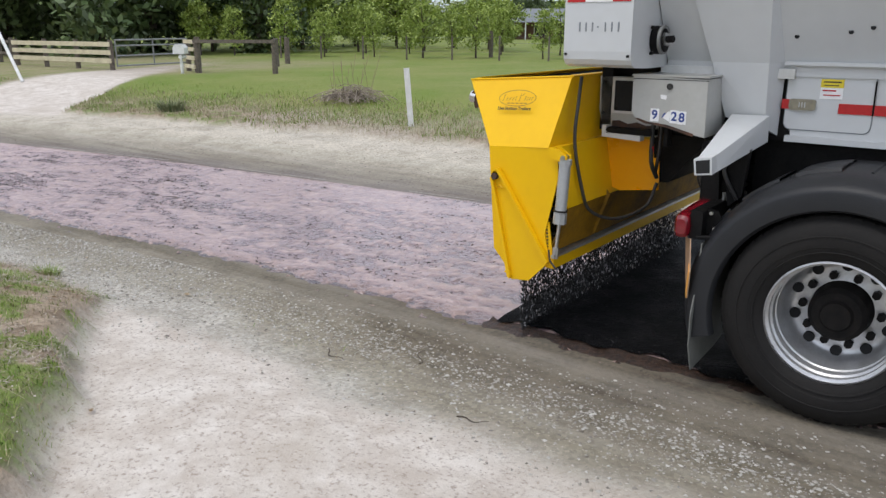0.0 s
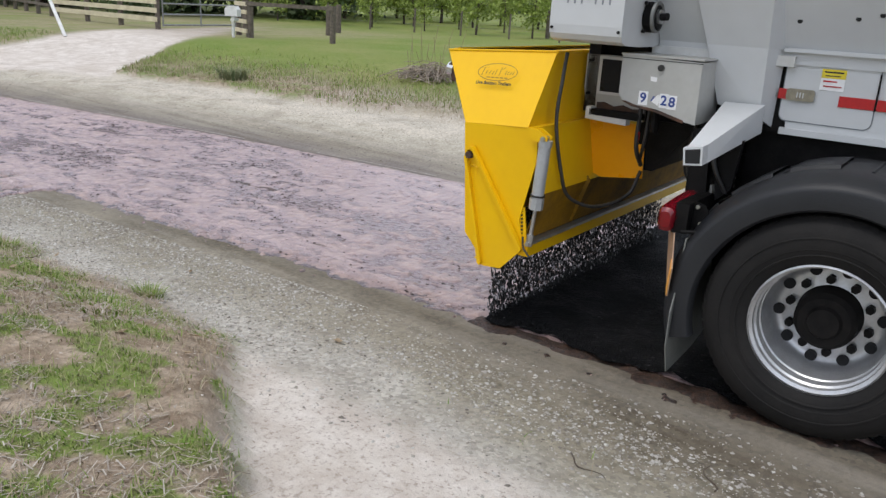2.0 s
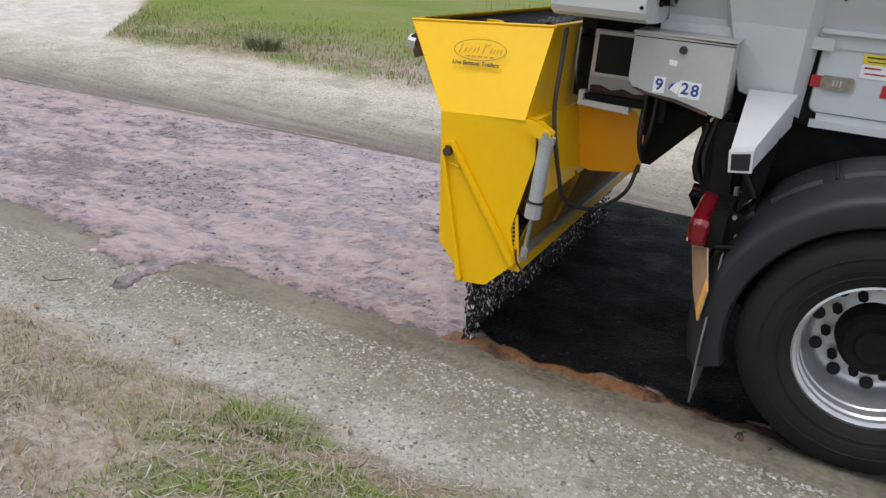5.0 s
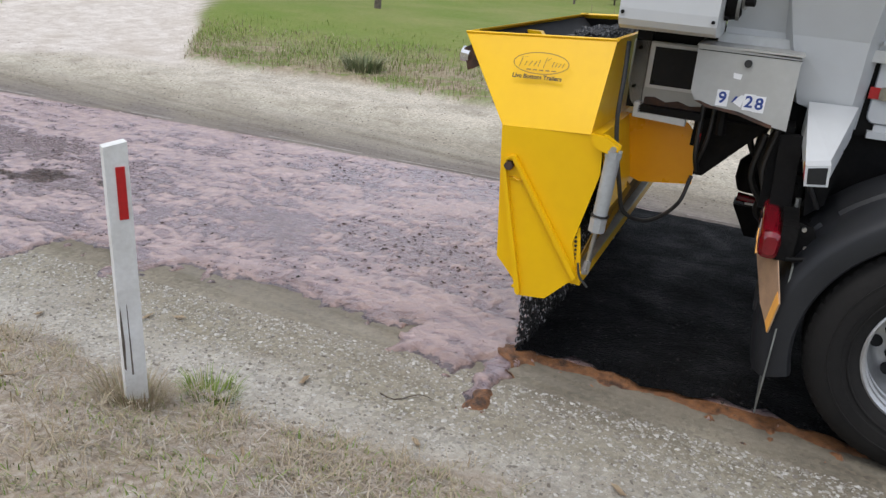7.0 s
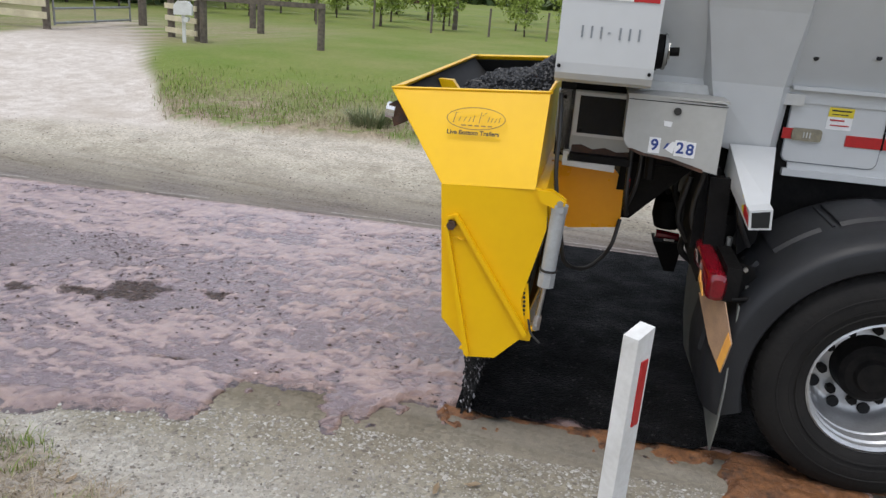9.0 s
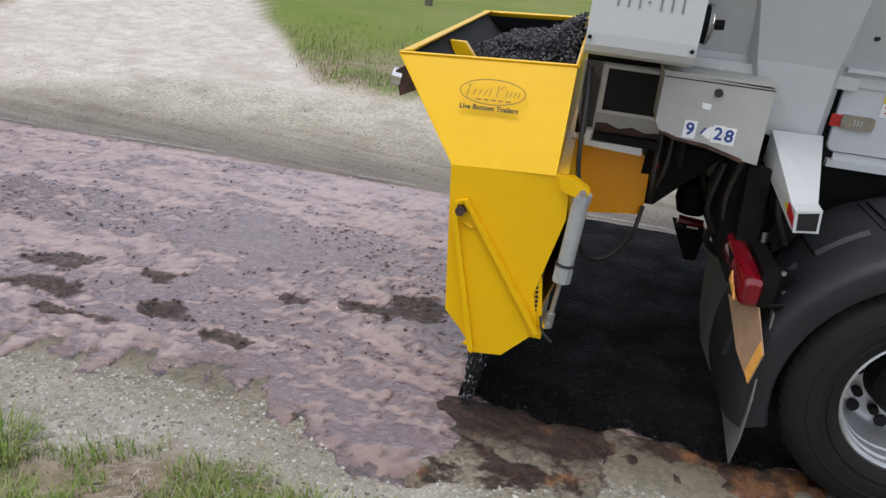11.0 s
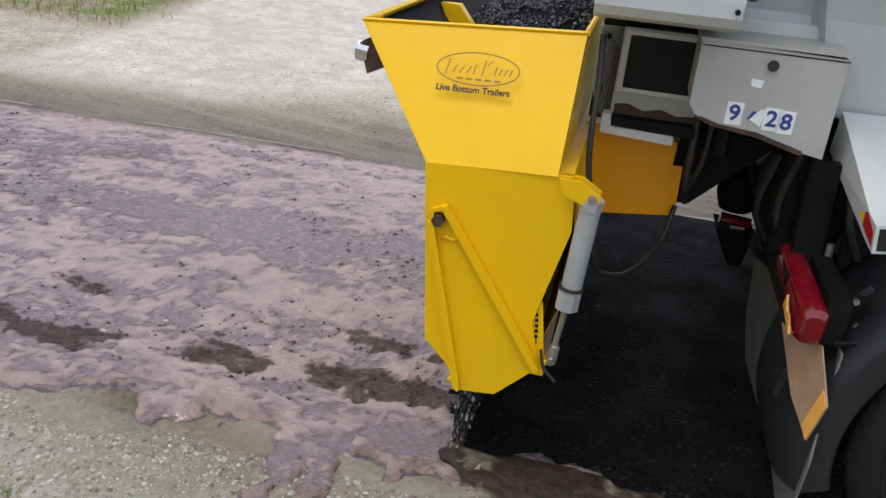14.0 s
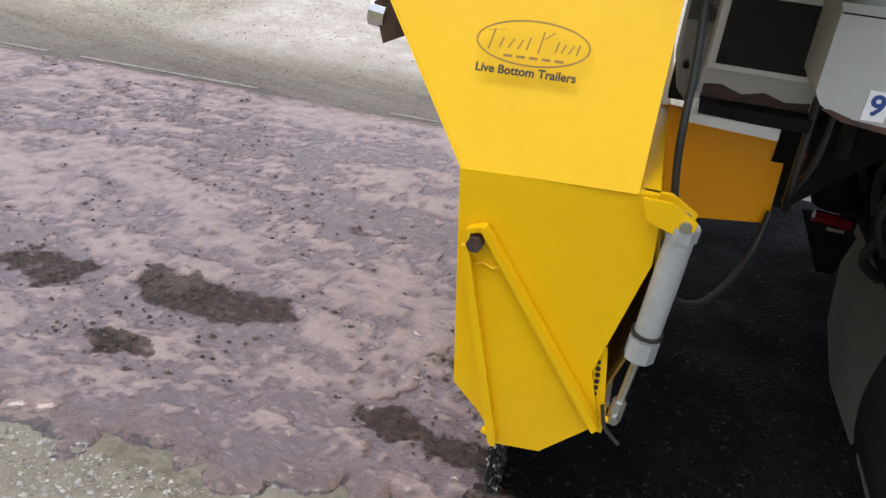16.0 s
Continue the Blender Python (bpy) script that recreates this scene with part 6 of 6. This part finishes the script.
# ---- trees ----
def tree_meshes(seed, tall, crown_r, crown_z, leaves, leaf, trunk_r, material, squash=1.0, lift=0.25):
    r = np.random.RandomState(seed)
    bm = bmesh.new()
    limbs = []
    pts = [(0.03 * tall * math.sin(2 * u + seed) * u, 0.03 * tall * math.cos(3 * u) * u, tall * 0.75 * u) for u in np.linspace(0, 1, 7)]
    limbs.append((pts, [trunk_r * (1 - 0.8 * i / 6) for i in range(7)]))
    for k in range(9):
        a, h = 2.4 * k + r.uniform(-0.4, 0.4), tall * r.uniform(lift, 0.6)
        l = crown_r * r.uniform(0.6, 0.95)
        limbs.append(([(0, 0, h), (l * 0.45 * math.cos(a), l * 0.45 * math.sin(a), h + l * 0.35), (l * math.cos(a), l * math.sin(a), h + l * r.uniform(0.45, 0.9))], [trunk_r * 0.4, trunk_r * 0.25, trunk_r * 0.08]))
    for p, rad in limbs:
        tmp = rod(p, rad, 7)
        me = bpy.data.meshes.new("limb")
        tmp.to_mesh(me)
        bm.from_mesh(me)
        tmp.free()
        bpy.data.meshes.remove(me)
    trunk = bpy.data.meshes.new("trunk")
    bm.to_mesh(trunk)
    bm.free()
    trunk.materials.append(BARK)
    # leaves in uneven clumps
    nc = 34
    d = r.normal(0, 1, (nc, 3))
    d /= np.linalg.norm(d, axis=1)[:, None]
    cen = d * (r.uniform(0.25, 1.0, (nc, 1)) ** 0.6) * (crown_r, crown_r, crown_r * squash) + (0, 0, crown_z)
    w = r.uniform(0.16, 0.36, nc) * crown_r
    i = r.randint(0, nc, leaves)
    p = cen[i] + r.normal(0, 1, (leaves, 3)) * w[i][:, None] * (0.75, 0.75, 0.6)
    u = r.normal(0, 1, (leaves, 3))
    u /= np.linalg.norm(u, axis=1)[:, None]
    t = np.cross(u, r.normal(0, 1, (leaves, 3)))
    t /= np.linalg.norm(t, axis=1)[:, None]
    s = (leaf * r.uniform(0.6, 1.4, leaves))[:, None]
    v = np.stack([p - u * s, p + t * s * 0.5, p + u * s, p - t * s * 0.5], 1).reshape(-1, 3)
    crown = bpy.data.meshes.new("crown")
    crown.from_pydata(v.tolist(), [], np.arange(4 * leaves).reshape(-1, 4).tolist())
    crown.materials.append(material)
    return trunk, crown


def tree(meshes, name, label, x, y, scale, turn, group):
    e = empty(name, label, "tree", pose(x, y, z0(x, y) - 0.05, 0, 0, turn), group)
    e.scale = (scale, scale, scale)
    for nm, me in zip(("trunk", "crown"), meshes):
        o = new(nm, me)
        o.parent = e
    return e


ORCH = [tree_meshes(100 + k, 2.9, 0.72, 1.6, 1500, 0.07, 0.05, LEAF, 1.7) for k in range(3)]
BIG = [tree_meshes(200 + k, 8.0, 3.2, 3.9, 6500, 0.2, 0.2, LEAF_DARK, 1.2, 0.15) for k in range(3)]
MID = [tree_meshes(300 + k, 6.0, 2.4, 3.4, 4200, 0.15, 0.14, LEAF, 1.0, 0.2) for k in range(2)]
random.seed(12)
kk = 0
for row in range(2):
    for k in range(13):
        x = -27.5 + 2.05 * k - 0.9 * row + random.uniform(-0.3, 0.3)
        y = 17.6 + 0.62 * k + 3.4 * row + random.uniform(-0.3, 0.3)
        tree(ORCH[kk % 3], "orchard_tree", "young green orchard tree on a thin trunk", x, y, random.uniform(0.6, 1.05), random.uniform(0, 360), "orchard trees")
        kk += 1
for x, y, s, m in ((-30, 14.5, 1.0, 0), (-33, 19, 1.1, 1), (-36.5, 13.5, 1.15, 2), (-27.5, 21, 0.75, 1), (-41, 19, 1.3, 0), (-39, 9, 1.1, 1), (-46, 13, 1.3, 2), (-34, 28, 1.3, 0), (-47, 3, 1.2, 1), (-52, 8, 1.3, 0), (-56, -2, 1.3, 2)):
    tree(BIG[m], "tree", "tall dark green tree behind the fence", x, y, s, random.uniform(0, 360), "tall trees")
for k in range(20):
    x = -80 + 7.2 * k + random.uniform(-2, 2)
    tree(BIG[k % 3], "tree", "tall dark green tree in the wood beyond the field", x, 80 + 0.3 * k + random.uniform(-4, 4), random.uniform(0.5, 0.85) if k % 6 else 1.5, random.uniform(0, 360), "wood beyond the field")
for x, y, s in ((-24.5, 24.5, 0.42), (-22, 26.5, 0.4), (-29, 25, 0.8), (-18.5, 28, 0.42), (-31, 31, 0.7), (-27.5, 32, 0.5), (-24, 31.5, 0.45), (-33.5, 24.5, 0.75), (-11.5, 33, 0.5), (-4, 36, 0.6), (-30.5, 20.5, 0.6), (-26, 29, 0.62), (-21, 30.5, 0.5), (-35, 36, 0.9), (-16, 33, 0.42), (-42, 44, 1.0), (-14, 45, 0.55), (-37, 30, 0.8)):
    tree(MID[int(-x) % 2], "tree", "bushy light green tree at the field edge", x, y, s, random.uniform(0, 360), "light green trees")

r = np.random.RandomState(90)
n = 80000
wx, wy = r.uniform(-120, 75, n), 90 + r.normal(0, 4, n)
wy = np.where(wx < -70, 90 - (-70 - wx) * 1.5 + r.normal(0, 4, n), wy)
wz = height(wx, wy) + 4.2 * r.uniform(0, 1, n) ** 1.2 * (0.75 + 0.25 * np.sin(wx * 0.3) + 0.2 * np.sin(wx * 0.8))
u = r.normal(0, 1, (n, 3))
u /= np.linalg.norm(u, axis=1)[:, None]
t_ = np.cross(u, r.normal(0, 1, (n, 3)))
t_ /= np.linalg.norm(t_, axis=1)[:, None]
s_ = r.uniform(0.35, 0.85, n)[:, None]
P = np.stack([wx, wy, wz], -1)
me = bpy.data.meshes.new("far_wood")
me.from_pydata(np.stack([P - u * s_, P + t_ * s_ * 0.6, P + u * s_, P - t_ * s_ * 0.6], 1).reshape(-1, 3).tolist(), [], np.arange(4 * n).reshape(-1, 4).tolist())
me.materials.append(LEAF_DARK)
tagged(new("far_wood", me), "dark leafy wood along the far side of the fields", "woods", kind="stuff")

# ---- house across the field ----
hs = empty("house", "low brick house with a grey iron roof and a veranda", "house", pose(-33.6, 59.1, z0(-33.6, 59.1) - 0.3, 0, 0, 34))
part("wall", boxed(-5, 5, 0, 6, -0.2, 2.0), BRICK, hs)
roof = part("roof", loft([[(-5.6, -1.8, 1.75), (5.6, -1.8, 1.75), (5.6, 6.6, 1.95), (-5.6, 6.6, 1.95)], [(-5.5, -1.7, 1.83), (5.5, -1.7, 1.83), (5.5, 6.5, 2.03), (-5.5, 6.5, 2.03)], [(-2.5, 2.6, 3.0), (2.5, 2.6, 3.0), (2.5, 3.2, 3.0), (-2.5, 3.2, 3.0)]]), ROOF, hs)
part("chimney", boxed(1.2, 1.7, 2.6, 3.1, 2.6, 3.5), BRICK, roof)
for x in (-5.2, -2.6, 0, 2.6, 5.2):
    part("veranda_post", boxed(x - 0.05, x + 0.05, -1.7, -1.6, -0.2, 1.78), POST_WHITE, hs)
for x in (-3.6, -1.2, 2.2):
    w_ = part("window", boxed(x - 0.6, x + 0.6, -0.03, 0.02, 0.6, 1.6), POST_WHITE, hs)
    part("pane", boxed(x - 0.53, x + 0.53, -0.036, -0.028, 0.66, 1.54), PANE, w_)
part("door", boxed(0.2, 1.0, -0.03, 0.02, -0.1, 1.75), WOOD, hs)


# ---- movement ----
def along(t):
    """Where the truck stands at t: x, y, heading."""
    r = np.array(TRUCK)
    return [float(np.interp(t, r[:, 0], r[:, k])) for k in (1, 2, 3)]


def motions():
    rows = [(t, pose(x, y, 0, 0, 0, a)) for t, x, y, a in TRUCK]
    walk(truck, rows)
    walk(pile, rows)
    # the wheels roll without slipping
    for w in WHEELS:
        at = w.location.copy()
        walk(w, [(t, pose(*at, 0, math.degrees(along(t)[0] / WR), 0)) for t in np.arange(0, 16.01, 0.25)])
    # the chips fall, one repeat of the pattern every eight frames
    drop = []
    for k in range(60):
        drop += [(k * 8 / 30, pose(0, 0, 0)), ((k * 8 + 7) / 30, pose(0, 0, -FALL * 7 / 8))]
    walk(curtain, drop + [(16.0, pose(0, 0, 0))])
    # each length of the chip layer, with its shade-browned margin, builds up where the curtain lands
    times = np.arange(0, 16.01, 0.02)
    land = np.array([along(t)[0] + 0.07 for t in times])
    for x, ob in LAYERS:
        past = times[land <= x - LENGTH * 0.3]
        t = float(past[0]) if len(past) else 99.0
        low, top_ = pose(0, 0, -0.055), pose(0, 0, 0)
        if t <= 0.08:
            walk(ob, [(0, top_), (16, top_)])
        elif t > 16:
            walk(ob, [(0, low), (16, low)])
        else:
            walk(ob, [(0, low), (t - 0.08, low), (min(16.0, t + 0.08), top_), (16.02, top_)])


motions()
